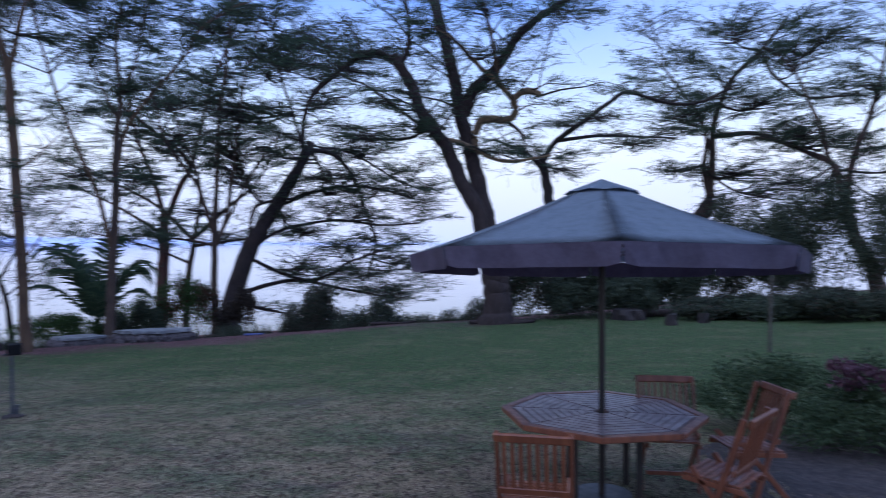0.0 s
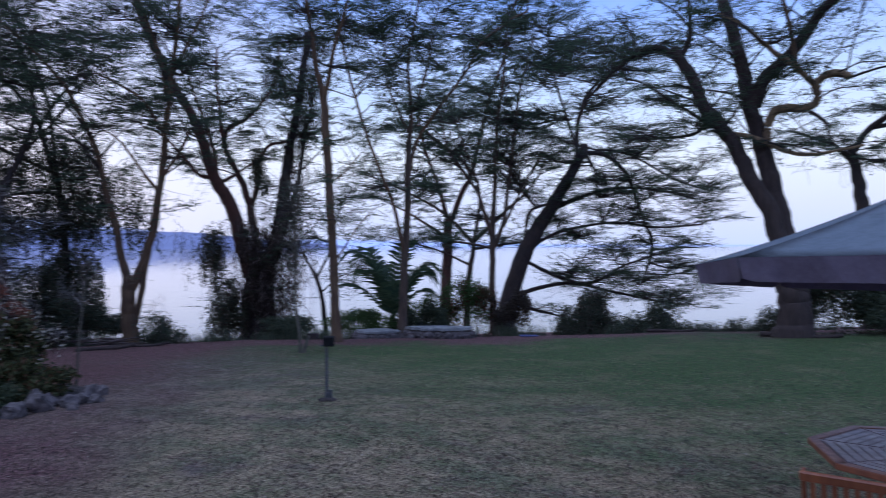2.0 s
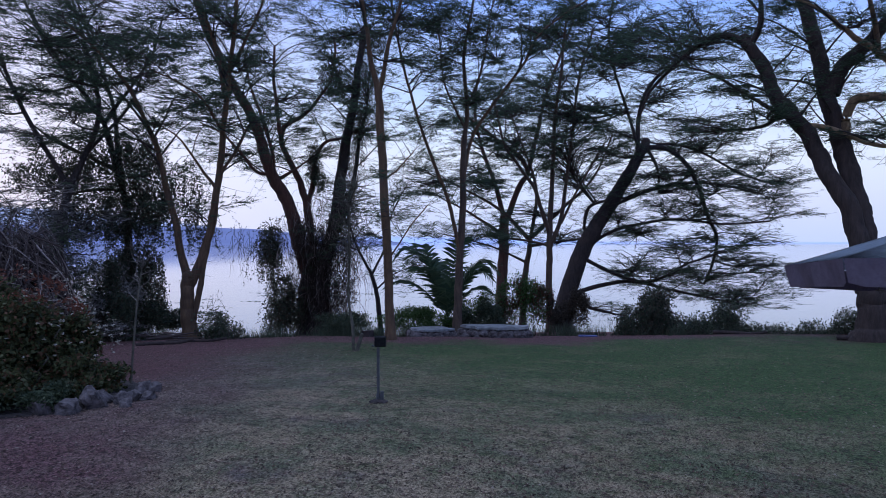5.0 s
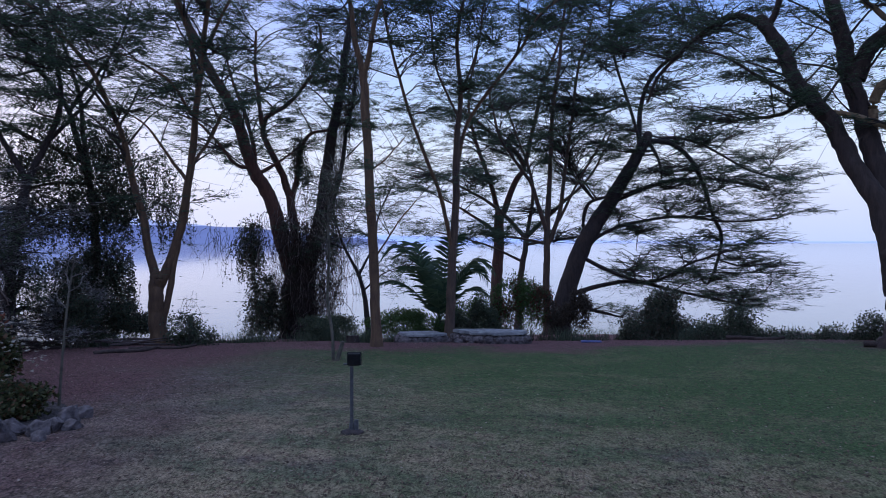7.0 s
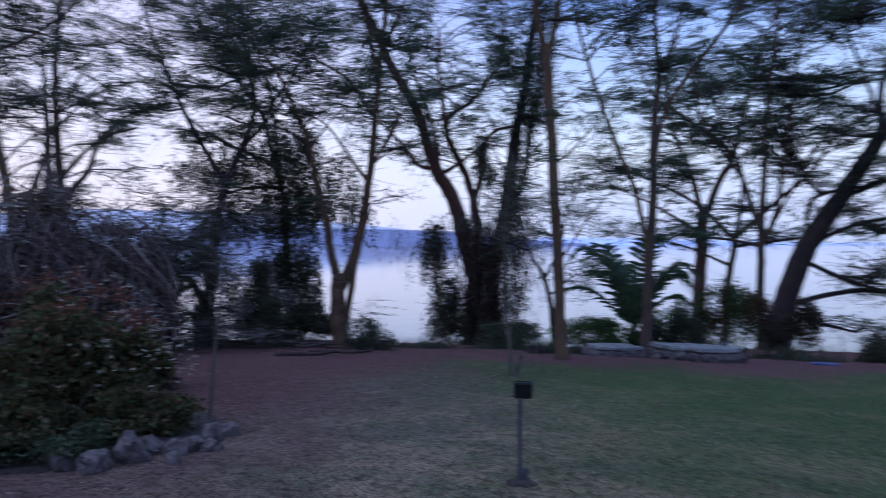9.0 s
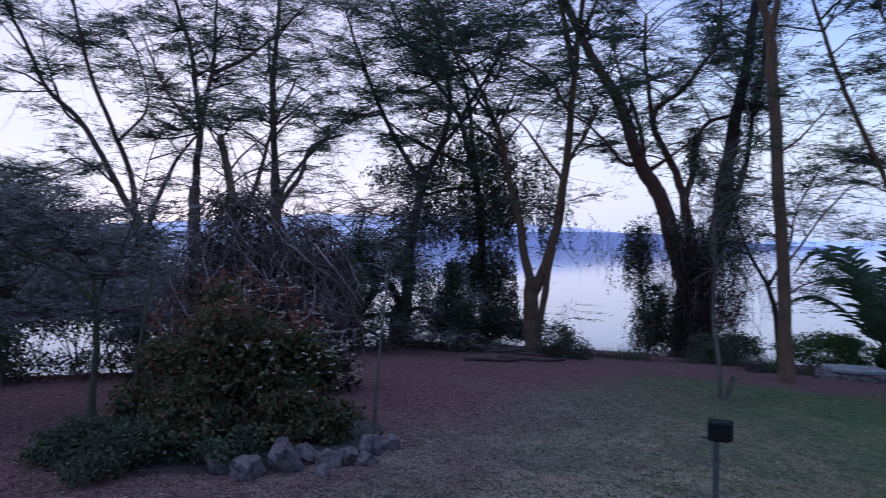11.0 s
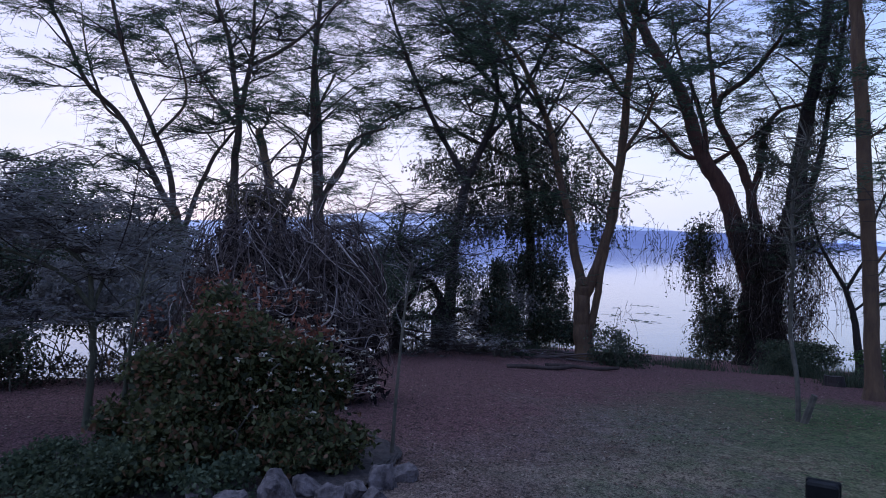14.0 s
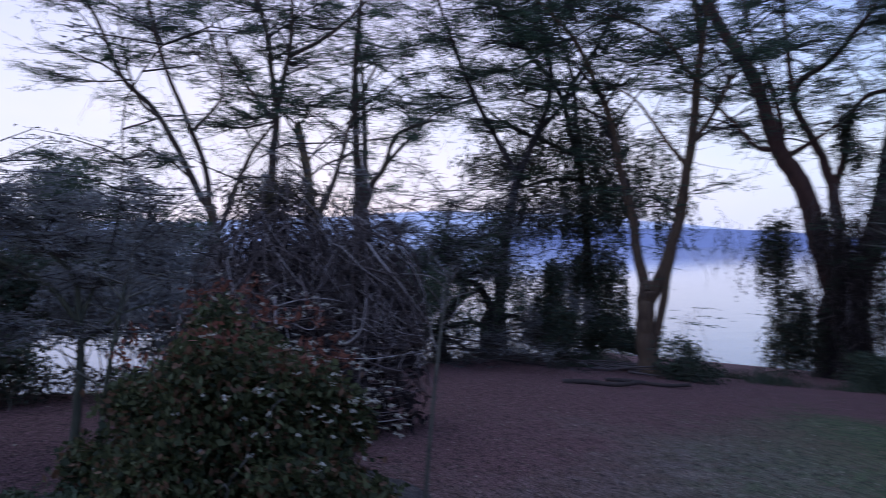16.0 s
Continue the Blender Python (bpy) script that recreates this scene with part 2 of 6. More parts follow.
class Tubes:
    """Gathers tapered tubes into one quad mesh."""

    def __init__(self):
        self.v, self.f, self.n = [], [], 0

    def add(self, pts, radii, sides=6, rough=0.0):
        pts, radii = np.asarray(pts, float), np.asarray(radii, float)
        t = np.gradient(pts, axis=0)
        t /= np.linalg.norm(t, axis=1)[:, None] + 1e-9
        ref = np.where(np.abs(t[:, 2:3]) > 0.9, np.array([[1.0, 0, 0]]), np.array([[0, 0, 1.0]]))
        if np.abs(t[:, 2]).mean() > 0.6:
            ref = np.tile([[1.0, 0.1, 0]], (len(t), 1))
        else:
            ref = np.tile([[0.1, 0.0, 1.0]], (len(t), 1))
        a = np.cross(t, ref)
        a /= np.linalg.norm(a, axis=1)[:, None] + 1e-9
        b = np.cross(t, a)
        ang = np.linspace(0, 2 * np.pi, sides, endpoint=False)
        ring = pts[:, None] + radii[:, None, None] * (np.cos(ang)[None, :, None] * a[:, None] + np.sin(ang)[None, :, None] * b[:, None])
        if rough:
            k = np.array([[noise.noise(Vector(v) * 2.3) + 0.6 * noise.noise(Vector(v) * 6.1) for v in r] for r in ring])
            ring = pts[:, None] + (ring - pts[:, None]) * (1 + rough * k)[..., None]
        m = len(pts)
        i = np.arange(m - 1)[:, None] * sides
        j = np.arange(sides)[None]
        k = (np.arange(sides) + 1) % sides
        q = np.stack([i + j, i + k[None], i + sides + k[None], i + sides + j], -1).reshape(-1, 4)
        self.v.append(ring.reshape(-1, 3))
        self.f.append(q + self.n)
        self.n += m * sides

    def link(self, name, mat, parent=None, label=""):
        return link_mesh(name, np.concatenate(self.v), np.concatenate(self.f), mat, parent, label, smooth=True)


def spline(pts, steps=5):
    """Catmull-Rom through the points."""
    p = np.asarray(pts, float)
    p = np.vstack([2 * p[0] - p[1], p, 2 * p[-1] - p[-2]])
    t = np.linspace(0, 1, steps, endpoint=False)[:, None]
    out = []
    for i in range(1, len(p) - 2):
        a, b, c, d = p[i - 1], p[i], p[i + 1], p[i + 2]
        out.append(0.5 * (2 * b + (c - a) * t + (2 * a - 5 * b + 4 * c - d) * t ** 2 + (3 * b - a - 3 * c + d) * t ** 3))
    return np.vstack(out + [p[-2:-1]])


def leaves(rng, centres, length, width, flat, droop=0.0):
    """A diamond leaf at every centre; flat: how level they lie (0: any way, 1: level)."""
    n = len(centres)
    yaw = rng.uniform(0, 2 * np.pi, n)
    up = rng.normal(0, 1, n) * (1 - flat) * 0.9 - droop
    d = np.stack([np.cos(yaw) * np.cos(up), np.sin(yaw) * np.cos(up), np.sin(up)], 1)
    nrm = rng.normal(0, 1, (n, 3)) * (1 - flat) + np.array([0, 0, 1.0]) * (0.25 + flat)
    s = np.cross(nrm, d)
    s /= np.linalg.norm(s, axis=1)[:, None] + 1e-9
    ln = length * rng.uniform(0.6, 1.3, n)[:, None]
    wd = width * rng.uniform(0.6, 1.3, n)[:, None]
    a = centres - d * ln * 0.5
    c = centres + d * ln * 0.5
    v = np.stack([a, centres + s * wd * 0.5 - d * ln * 0.08, c, centres - s * wd * 0.5 - d * ln * 0.08], 1).reshape(-1, 3)
    return v, np.arange(4 * n).reshape(n, 4)


# ---- the lie of the land: a lawn that falls to the lake ----
WATER = -2.9


def lakeward(x, y):
    return -0.55 * x + 0.835 * y + 0.12 * np.clip(x + 12, 0, 14)


def height(x, y):
    u = lakeward(x, y)
    z = -0.058 * np.clip(u - 9.5, 0, None)
    z = z - 0.072 * np.clip(u - 22.3, 0, None)
    z = z + 0.05 * np.sin(x * 0.31 + 1.3) * np.cos(y * 0.27) + 0.02 * np.sin(x * 1.1) * np.sin(y * 0.9 + 2)
    z = z - 0.19 * np.clip(-x - 16.4 - 0.9 * np.clip(y - 8.5, 0, None), 0, 16)
    far = np.clip((np.hypot(x, y) - 70) / 60, 0, 1)
    return np.maximum(z, -5.0) * (1 - far) + (-5.0 * (u > 0) - 0.0) * far


def ground_at(x, y):
    return float(height(np.float64(x), np.float64(y)))


# ---- ground, lake, far shore ----
def grid_axis(fine, far, step):
    a = np.arange(-fine, fine + step, step)
    b = fine * (far / fine) ** (np.arange(1, 15) / 14)
    return np.concatenate([-b[::-1], a, b])


def lawn_colour(nt):
    """Dry turf by the house, greener towards the lake, bare red earth under the western trees."""
    v = coords(nt)
    fine = noise_tex(nt, v, 38, 6, 0.8)
    mid = noise_tex(nt, v, 3.2, 5, 0.65)
    big = noise_tex(nt, v, 0.35, 3, 0.5)
    f = ramp(nt, fine, 0.425, 0.575)
    dry = mix(nt, f, (0.085, 0.062, 0.040), (0.44, 0.335, 0.225))
    green = mix(nt, f, (0.020, 0.038, 0.012), (0.094, 0.138, 0.052))
    earth = mix(nt, f, (0.036, 0.016, 0.018), (0.22, 0.114, 0.114))

    def lin(kx, ky):
        a = nt.nodes.new("ShaderNodeVectorMath")
        a.operation = "DOT_PRODUCT"
        a.inputs[1].default_value = (kx, ky, 0)
        nt.links.new(v, a.inputs[0])
        last = a.outputs["Value"]
        for n, k in ((big, 8.0), (mid, 4.0)):
            w = nt.nodes.new("ShaderNodeMath")
            w.operation = "MULTIPLY_ADD"
            nt.links.new(n, w.inputs[0])
            w.inputs[1].default_value = k
            nt.links.new(last, w.inputs[2])
            last = w.outputs[0]
        return last

    patch = noise_tex(nt, v, 0.75, 4, 0.6)
    tan = mix(nt, f, (0.09, 0.064, 0.040), (0.36, 0.27, 0.175))
    lilac = mix(nt, f, (0.055, 0.040, 0.036), (0.23, 0.170, 0.150))
    dry = mix(nt, ramp(nt, patch, 0.52, 0.66), dry, tan)
    dry = mix(nt, ramp(nt, patch, 0.46, 0.34), dry, lilac)
    sward = mix(nt, f, (0.042, 0.046, 0.028), (0.21, 0.22, 0.13))
    dry = mix(nt, ramp(nt, noise_tex(nt, v, 0.55, 4, 0.6, (1.0, 1.6, 1.0)), 0.47, 0.62, 0, 0.85), dry, sward)
    west = mix(nt, f, (0.046, 0.033, 0.034), (0.205, 0.148, 0.145))
    dry = mix(nt, ramp(nt, lin(-1.0, 0.0), 10.8, 15.5, 0, 0.9), dry, west)
    g = ramp(nt, lin(0.32, 0.90), 11.3, 16.8)
    e = ramp(nt, lin(-0.60, -0.30), 7.6, 10.2)
    shore = ramp(nt, lin(-0.55, 0.835), 24.8, 26.8)
    col = mix(nt, ramp(nt, mid, 0.46, 0.70, 0, 0.6), dry, green)
    col = mix(nt, g, col, mix(nt, ramp(nt, patch, 0.50, 0.70, 0, 0.28), green, tan))
    clod = noise_tex(nt, v, 10, 6, 0.75)
    col = mix(nt, ramp(nt, clod, 0.56, 0.66, 0, 0.2), col, (0.34, 0.28, 0.21))
    col = mix(nt, e, col, earth)
    col = mix(nt, ramp(nt, clod, 0.47, 0.40, 0, 0.7), col, (0.026, 0.021, 0.018))
    col = mix(nt, shore, col, earth)
    return col, fine


def build_ground():
    xs, ys = grid_axis(50, 4000, 0.7), grid_axis(50, 4000, 0.7)
    gx, gy = np.meshgrid(xs, ys)
    v = np.stack([gx, gy, height(gx, gy)], -1).reshape(-1, 3)
    n, m = len(xs), len(ys)
    i = (np.arange(m - 1)[:, None] * n + np.arange(n - 1)[None]).ravel()
    f = np.stack([i, i + 1, i + n + 1, i + n], 1)

    def build(nt, b):
        col, fine = lawn_colour(nt)
        nt.links.new(col, b.inputs["Base Color"])
        b.inputs["Roughness"].default_value = 0.95
        b.inputs["Specular IOR Level"].default_value = 0.12
        bump(nt, b, fine, 0.9, 0.04)

    return tagged(link_mesh("ground", v, f, material("lawn", build), smooth=True), "dry garden lawn, greener and barer in patches, falling to the lake", "ground", kind="structure")


build_ground()


def build_blade(nt, b):
    col, _ = lawn_colour(nt)
    g = nt.nodes.new("ShaderNodeNewGeometry").outputs["Random Per Island"]
    nt.links.new(mix(nt, ramp(nt, g, 0.4, 1, 0, 0.5), col, (0.22, 0.22, 0.14)), b.inputs["Base Color"])
    b.inputs["Roughness"].default_value = 0.8
    b.inputs["Specular IOR Level"].default_value = 0.15


M_GRASS = material("grass_blade", build_blade)


def build_water():
    bm = bmesh.new()
    bmesh.ops.create_grid(bm, x_segments=2, y_segments=2, size=4500, matrix=Matrix.Translation((0, 0, WATER)))

    def build(nt, b):
        v = coords(nt)
        b.inputs["Base Color"].default_value = (0.16, 0.18, 0.23, 1)
        b.inputs["Roughness"].default_value = 0.06
        b.inputs["IOR"].default_value = 1.33
        w = noise_tex(nt, v, 0.9, 4, 0.5, (1, 0.4, 1))
        bump(nt, b, w, 0.06, 0.12)

    return tagged(part("lake_water", bm, material("water", build), None), "calm pale lake reflecting the dusk sky", "water", kind="structure")


build_water()


def ridge(name, label, bearing0, bearing1, dist, tops, colour):
    """A far ridge: a band of slopes along an arc, with crest heights from a few knots and fine roughness."""
    n = 160
    k = np.linspace(0, 1, n)
    b = np.radians(bearing0 + (bearing1 - bearing0) * k)
    top = np.interp(k, np.linspace(0, 1, len(tops)), tops)
    top = top + 0.05 * top * np.array([noise.noise(Vector((float(q) * 30, 0.3, dist))) for q in k]) + 0.02 * dist / 60 * np.array([noise.noise(Vector((float(q) * 140, 2.3, dist))) for q in k])
    rows = []
    for depth, share in ((0, 0.0), (0.04, 0.25), (0.10, 0.62), (0.2, 1.0), (0.3, 0.3)):
        d = dist * (1 + depth)
        rows.append(np.stack([-np.sin(b) * d, np.cos(b) * d, WATER - 1 + np.maximum(top * share, 0)], 1))
    v = np.concatenate(rows)
    i = (np.arange(4)[:, None] * n + np.arange(n - 1)[None]).ravel()
    f = np.stack([i, i + 1, i + n + 1, i + n], 1)

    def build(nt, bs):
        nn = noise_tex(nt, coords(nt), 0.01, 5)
        # the blue haze of distance is put into the base colour
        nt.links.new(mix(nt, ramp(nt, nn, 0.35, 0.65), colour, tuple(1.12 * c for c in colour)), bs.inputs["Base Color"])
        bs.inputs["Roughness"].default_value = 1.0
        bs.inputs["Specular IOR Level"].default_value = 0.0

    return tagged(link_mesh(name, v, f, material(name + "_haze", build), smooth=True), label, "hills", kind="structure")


ridge("backdrop_hills", "hills across the lake, painted blue for haze", 30, 62, 2200, (8, 22, 40, 58, 64, 66, 66, 68, 66), (0.22, 0.23, 0.35))
ridge("backdrop_mountain", "mountain beyond the lake, painted pale blue for haze", 36, 118, 3000, (20, 95, 162, 178, 140, 104, 100, 84, 60), (0.52, 0.51, 0.60))
ridge("backdrop_shore", "far shore, painted faint blue for haze", -20, 34, 3400, (6, 8, 8, 8, 10, 14, 26, 40, 46), (0.58, 0.63, 0.88))
ridge("backdrop_west", "low wooded shore, painted blue for haze", 88, 150, 900, (10, 16, 14, 18, 24, 30, 34), (0.08, 0.10, 0.17))


# ---- trees ----
def polar(t_at, bearing, d):
    """A place d metres from t_at, bearing in degrees to the left of north."""
    b = radians(bearing)
    return (t_at[0] - math.sin(b) * d, t_at[1] + math.cos(b) * d)


def sprays(rng, origins, az, per, length):
    """Feathery sprays: thin stalks with small leaflets along both sides."""
    n = len(origins)
    up = rng.normal(0.10, 0.18, n)
    d = np.stack([np.cos(az) * np.cos(up), np.sin(az) * np.cos(up), np.sin(up)], 1)
    s = np.stack([-np.sin(az), np.cos(az), rng.normal(0, 0.3, n)], 1)
    ln = length * rng.uniform(0.5, 1.5, n)[:, None]
    w = np.array([0, 0, 0.005])
    tip = origins + d * ln
    tip[:, 2] -= 0.08 * ln[:, 0]
    out = [np.stack([origins - w, origins + w, tip], 1).reshape(-1, 3)]
    for k in range(per):
        t = 0.12 + 0.92 * k / (per - 1)
        q = origins + (tip - origins) * t + rng.normal(0, 0.010, (n, 3))
        e = q + (s * (1 if k % 2 else -1) * 0.9 + d * 0.55) * (0.215 * length * (1.15 - 0.5 * t)) * rng.uniform(0.6, 1.4, n)[:, None] + rng.normal(0, 0.012, (n, 3))
        wd = d * (0.034 * length) + np.array([0, 0, 1.0]) * rng.normal(0, 0.020 * length, n)[:, None]
        out.append(np.stack([q - wd, q + wd, e], 1).reshape(-1, 3))
    v = np.concatenate(out)
    return v, np.arange(len(v)).reshape(-1, 3)


def acacia(label, bark_kind, at, turn, seed, name="acacia_tree", group="lakeside trees", upper=None):
    """Begins a tree at a place; limb() and crown() go on with it."""
    gz = ground_at(*at)
    root = thing(name, (at[0], at[1], gz), label, "tree", group)
    return {"root": root, "bark": bark_kind, "upper": upper or bark_kind, "gz": gz, "cos": math.cos(radians(turn)), "sin": math.sin(radians(turn)), "rng": np.random.default_rng(seed), "nodes": [], "reach": 0.0}


def turned(tree, p):
    """From sideways, away and height to the tree's own metres."""
    p = np.atleast_2d(np.asarray(p, float))
    return np.stack([p[:, 0] * tree["cos"] - p[:, 1] * tree["sin"], p[:, 0] * tree["sin"] + p[:, 1] * tree["cos"], p[:, 2] - tree["gz"]], 1)


def limb(tree, r0, r1, *knots, bark=None):
    """The trunk first, then limbs: thick, thin, then (sideways, height) knots. A limb springs from the wood nearest to its first knot."""
    rng, first = tree["rng"], not tree["nodes"]
    depth, lean = 0.0, 0.0
    if not first:
        have = np.concatenate([n[1] for n in tree["nodes"]])
        depth = float(have[np.argmin(np.hypot(have[:, 0] - knots[0][0], have[:, 2] - knots[0][1])), 1])
        lean = rng.uniform(-0.2, 0.2)
    run = np.append(0, np.cumsum(np.hypot(*np.diff(np.array(knots), axis=0).T)))
    flat = np.array([(s, depth + lean * q, z) for (s, z), q in zip(knots, run)])
    if first:
        flat[0, 2] = min(flat[0, 2], tree["gz"] - 0.3)
    p = spline(flat, 10 if r0 > 0.2 else 6)
    m = len(p)
    wob = np.cumsum(rng.normal(0, 1, (m, 3)), axis=0)
    wob -= np.linspace(0, 1, m)[:, None] * wob[-1]
    p = p + wob * (0.04 * r1 + 0.008) * (np.arange(m) > 0)[:, None]
    k = np.linspace(0, 1, m)
    rad = (r1 + (r0 - r1) * (1 - k) ** (1.0 if first else 1.2)) * (1 + (0.0 if r0 > 0.12 else 0.05) * rng.uniform(-1, 1, m))
    if first:
        rad = rad * (1 + 0.45 * np.exp(-(p[:, 2] - tree["gz"]) / (1.0 * r0 + 0.15)))
    d = (p[-1] - p[-2]) / np.linalg.norm(p[-1] - p[-2])
    p = np.vstack([p, p[-1] + d * r1 * 0.5, p[-1] + d * r1 * 0.8])
    rad = np.append(rad, [r1 * 0.7, 0.004])
    w = turned(tree, p)
    stem = Tubes()
    stem.add(w, rad, 20 if r0 > 0.25 else 9 if r0 > 0.06 else 6, 0.09)
    stem.link("trunk" if first else "limb", BARK[bark or tree["bark" if first else "upper"]], tree["root"])
    tree["nodes"].append((np.column_stack([w, rad]), p))
    if not first:
        tree["reach"] += float(run[-1])


def layers(seed, n, across, heights, wide):
    """Level layers of foliage scattered over a stretch of the crown: (sideways, height, half width, half depth)."""
    r = np.random.default_rng(seed)
    return [(r.uniform(*across), r.uniform(*heights), wide * r.uniform(0.7, 1.2), wide * r.uniform(0.18, 0.3)) for _ in range(n)]


def crown(tree, pads, dense=1.0, fill=1.0, leafmat=None, spray=0.42, wood="dark", droop=1.0):
    """Branches, level layers of foliage, drooping dead twigs and the leaf sprays."""
    rng, root, gz, reach = tree["rng"], tree["root"], tree["gz"], tree["reach"]
    nodes = [n[0] for n in tree["nodes"]]

    def place(s, d, z):
        return turned(tree, (s, d, z))[0]

    uppers = nodes[1:] if len(nodes) > 1 else nodes
    limbs_only = np.concatenate([n[len(n) // 4:] for n in uppers])
    twigs, org, azs = Tubes(), [], []

    def feather(q, n):
        """Sprays along the outer part of a twig, set off to both sides of it."""
        k = rng.uniform(0.25, 1.0, n) * (len(q) - 1.001)
        i = k.astype(int)
        d = q[-1] - q[0]
        org.append(q[i] + (q[i + 1] - q[i]) * (k - i)[:, None] + rng.normal(0, 0.035, (n, 3)))
        azs.append(np.arctan2(d[1], d[0]) + rng.uniform(0.15, 1.2, n) * rng.choice((-1, 1), n))

    # side branches off the limbs, rising and then levelling out
    for n in uppers:
        length = np.linalg.norm(np.diff(n[:, :3], axis=0), axis=1).sum()
        for _ in range(int(length * 1.3 * fill) + 2):
            k = int(len(n) * rng.uniform(0.32, 1.0) ** 0.8) - 1
            k = max(1, k)
            tan = n[k, :3] - n[k - 1, :3]
            tan = tan / (np.linalg.norm(tan) + 1e-6)
            az = rng.uniform(0, 2 * np.pi)
            d = tan * rng.uniform(0.2, 0.8) + np.array([math.cos(az), math.sin(az), rng.uniform(0.0, 0.5)])
            d /= np.linalg.norm(d)
            run = rng.uniform(0.9, 3.1)
            s = np.linspace(0, 1, 5)[:, None]
            p = n[k, :3] + d * run * s + np.array([0, 0, 1.0]) * run * (0.22 * s - 0.30 * s ** 2) + rng.normal(0, 0.05, (5, 3)) * s * run
            q = spline(p, 2)
            r = min(n[k, 3] * 0.6, 0.012 + 0.013 * run)
            twigs.add(q, np.linspace(r, 0.006, len(q)), 3)
            for _ in range(int(rng.uniform(3.5, 6.5) * run ** 0.6 + 1)):
                b = q[rng.integers(len(q) // 3, len(q))]
                a2 = math.atan2(d[1], d[0]) + rng.normal(0, 0.8)
                ln = rng.uniform(0.35, 0.95)
                e = b + np.array([math.cos(a2), math.sin(a2), rng.uniform(-0.08, 0.35)]) * ln
                t = spline([b, (b + e) / 2 + rng.normal(0, 0.06, 3) * ln, e], 1)
                twigs.add(t, np.linspace(0.010, 0.004, len(t)), 3)
                feather(t, max(2, int(rng.uniform(4, 11) * dense)))
    # the level layers of the crown
    for s0, z, hw, hh in pads:
        c = place(s0, rng.uniform(-0.5, 0.5) * hw, z)
        d = np.linalg.norm((limbs_only[:, :3] - c) * (1, 1, 1.3), axis=1) + 2.5 * np.clip(limbs_only[:, 2] - c[2] - 0.2, 0, None)
        a = limbs_only[np.argsort(d)[rng.integers(3)]]
        path = spline([a[:3], (a[:3] + c) / 2 + np.array([*rng.normal(0, 0.15, 2), -0.12 * hw]), c], 6)
        r = min(a[3] * 0.75, 0.020 * hw + 0.014)
        twigs.add(path, np.linspace(r, r * 0.45, len(path)), 4)
        nclump = int(9 + 14 * hw)
        ang = rng.uniform(0, 2 * np.pi, nclump)
        rr = np.sqrt(rng.uniform(0.02, 1, nclump)) * rng.uniform(0.75, 1.2)
        off = np.stack([rr * np.cos(ang) * hw, rr * np.sin(ang) * hw * 0.9, rng.normal(0, 0.7, nclump) * hh], 1)
        off[:, 2] -= 0.12 * hw * rr ** 2 * rng.uniform(-0.5, 1)
        for o in off:
            e = c + place(o[0], o[1], o[2] + gz)
            b = path[rng.integers(len(path) // 2, len(path))]
            t = spline([b, (b + e) / 2 + rng.normal(0, 0.09, 3) * hw + np.array([0, 0, 0.05 * hw]), e], 1)
            twigs.add(t, np.linspace(r * 0.35 + 0.004, 0.005, len(t)), 3)
            feather(t, max(2, int(rng.uniform(4, 11) * dense)))
    # thin dead twigs drooping from the boughs
    low = limbs_only[limbs_only[:, 3] < 0.22]
    for _ in range(int(reach * 3.0 * droop)):
        a = low[rng.integers(len(low)), :3]
        az, ln = rng.uniform(0, 2 * np.pi), rng.uniform(0.6, 2.2)
        e = a + np.array([math.cos(az), math.sin(az), 0]) * ln * 0.75 + np.array([0, 0, rng.uniform(-0.9, 0.15) * ln])
        q = spline([a, a * 0.6 + e * 0.4 + np.array([0, 0, 0.18 * ln]) + rng.normal(0, 0.08, 3) * ln, e], 3)
        twigs.add(q, np.linspace(0.009, 0.003, len(q)), 3)
        for _ in range(3):
            b = q[rng.integers(2, len(q))]
            f2 = b + rng.normal(0, 0.3, 3) * (1, 1, 0.6) - np.array([0, 0, 0.15])
            t = spline([b, (b + f2) / 2 + rng.normal(0, 0.05, 3), f2], 1)
            twigs.add(t, np.linspace(0.006, 0.003, len(t)), 3)
            if rng.uniform() < 0.5:
                feather(t, 3)
    tagged(twigs.link("branchwork", BARK[wood], root), kind="stuff")
    v, f = sprays(rng, np.concatenate(org), np.concatenate(azs), 8, spray)
    tagged(link_mesh("crown", v, f, leafmat or M_ACACIA, root), kind="stuff")
    return root


tree = acacia("forked yellow-barked acacia with creepers at the lawn edge", "yellow", (-17.91, 17.03), 46.6, 11, upper="yellow")
limb(tree, 0.227, 0.208, (0.08, -0.96), (0.08, -0.16), (0.04, 0.6), (0.03, 1.13))
limb(tree, 0.142, 0.045, (0.03, 0.88), (-0.18, 1.74), (-0.39, 2.77), (-0.65, 3.8), (-0.87, 5.01), (-1.22, 5.92), (-1.81, 7.27), (-2.56, 8.22), (-3.62, 9.2))
limb(tree, 0.151, 0.058, (0.05, 0.79), (0.45, 1.92), (0.72, 2.87), (0.87, 4.02), (1.0, 5.18), (1.04, 6.14), (1.16, 7.1), (1.27, 8.26), (1.42, 9.62), (1.58, 10.99))
limb(tree, 0.104, 0.039, (0.18, -0.35), (0.41, 0.87), (0.63, 2.11), (0.79, 3.26), (1.04, 4.45), (1.56, 5.3), (1.84, 5.99))
limb(tree, 0.086, 0.028, (1.16, 7.01), (0.92, 8.43), (0.56, 9.54), (0.03, 10.8))
limb(tree, 0.067, 0.029, (1.19, 7.49), (1.76, 8.69), (2.33, 10.1), (2.52, 11.3))
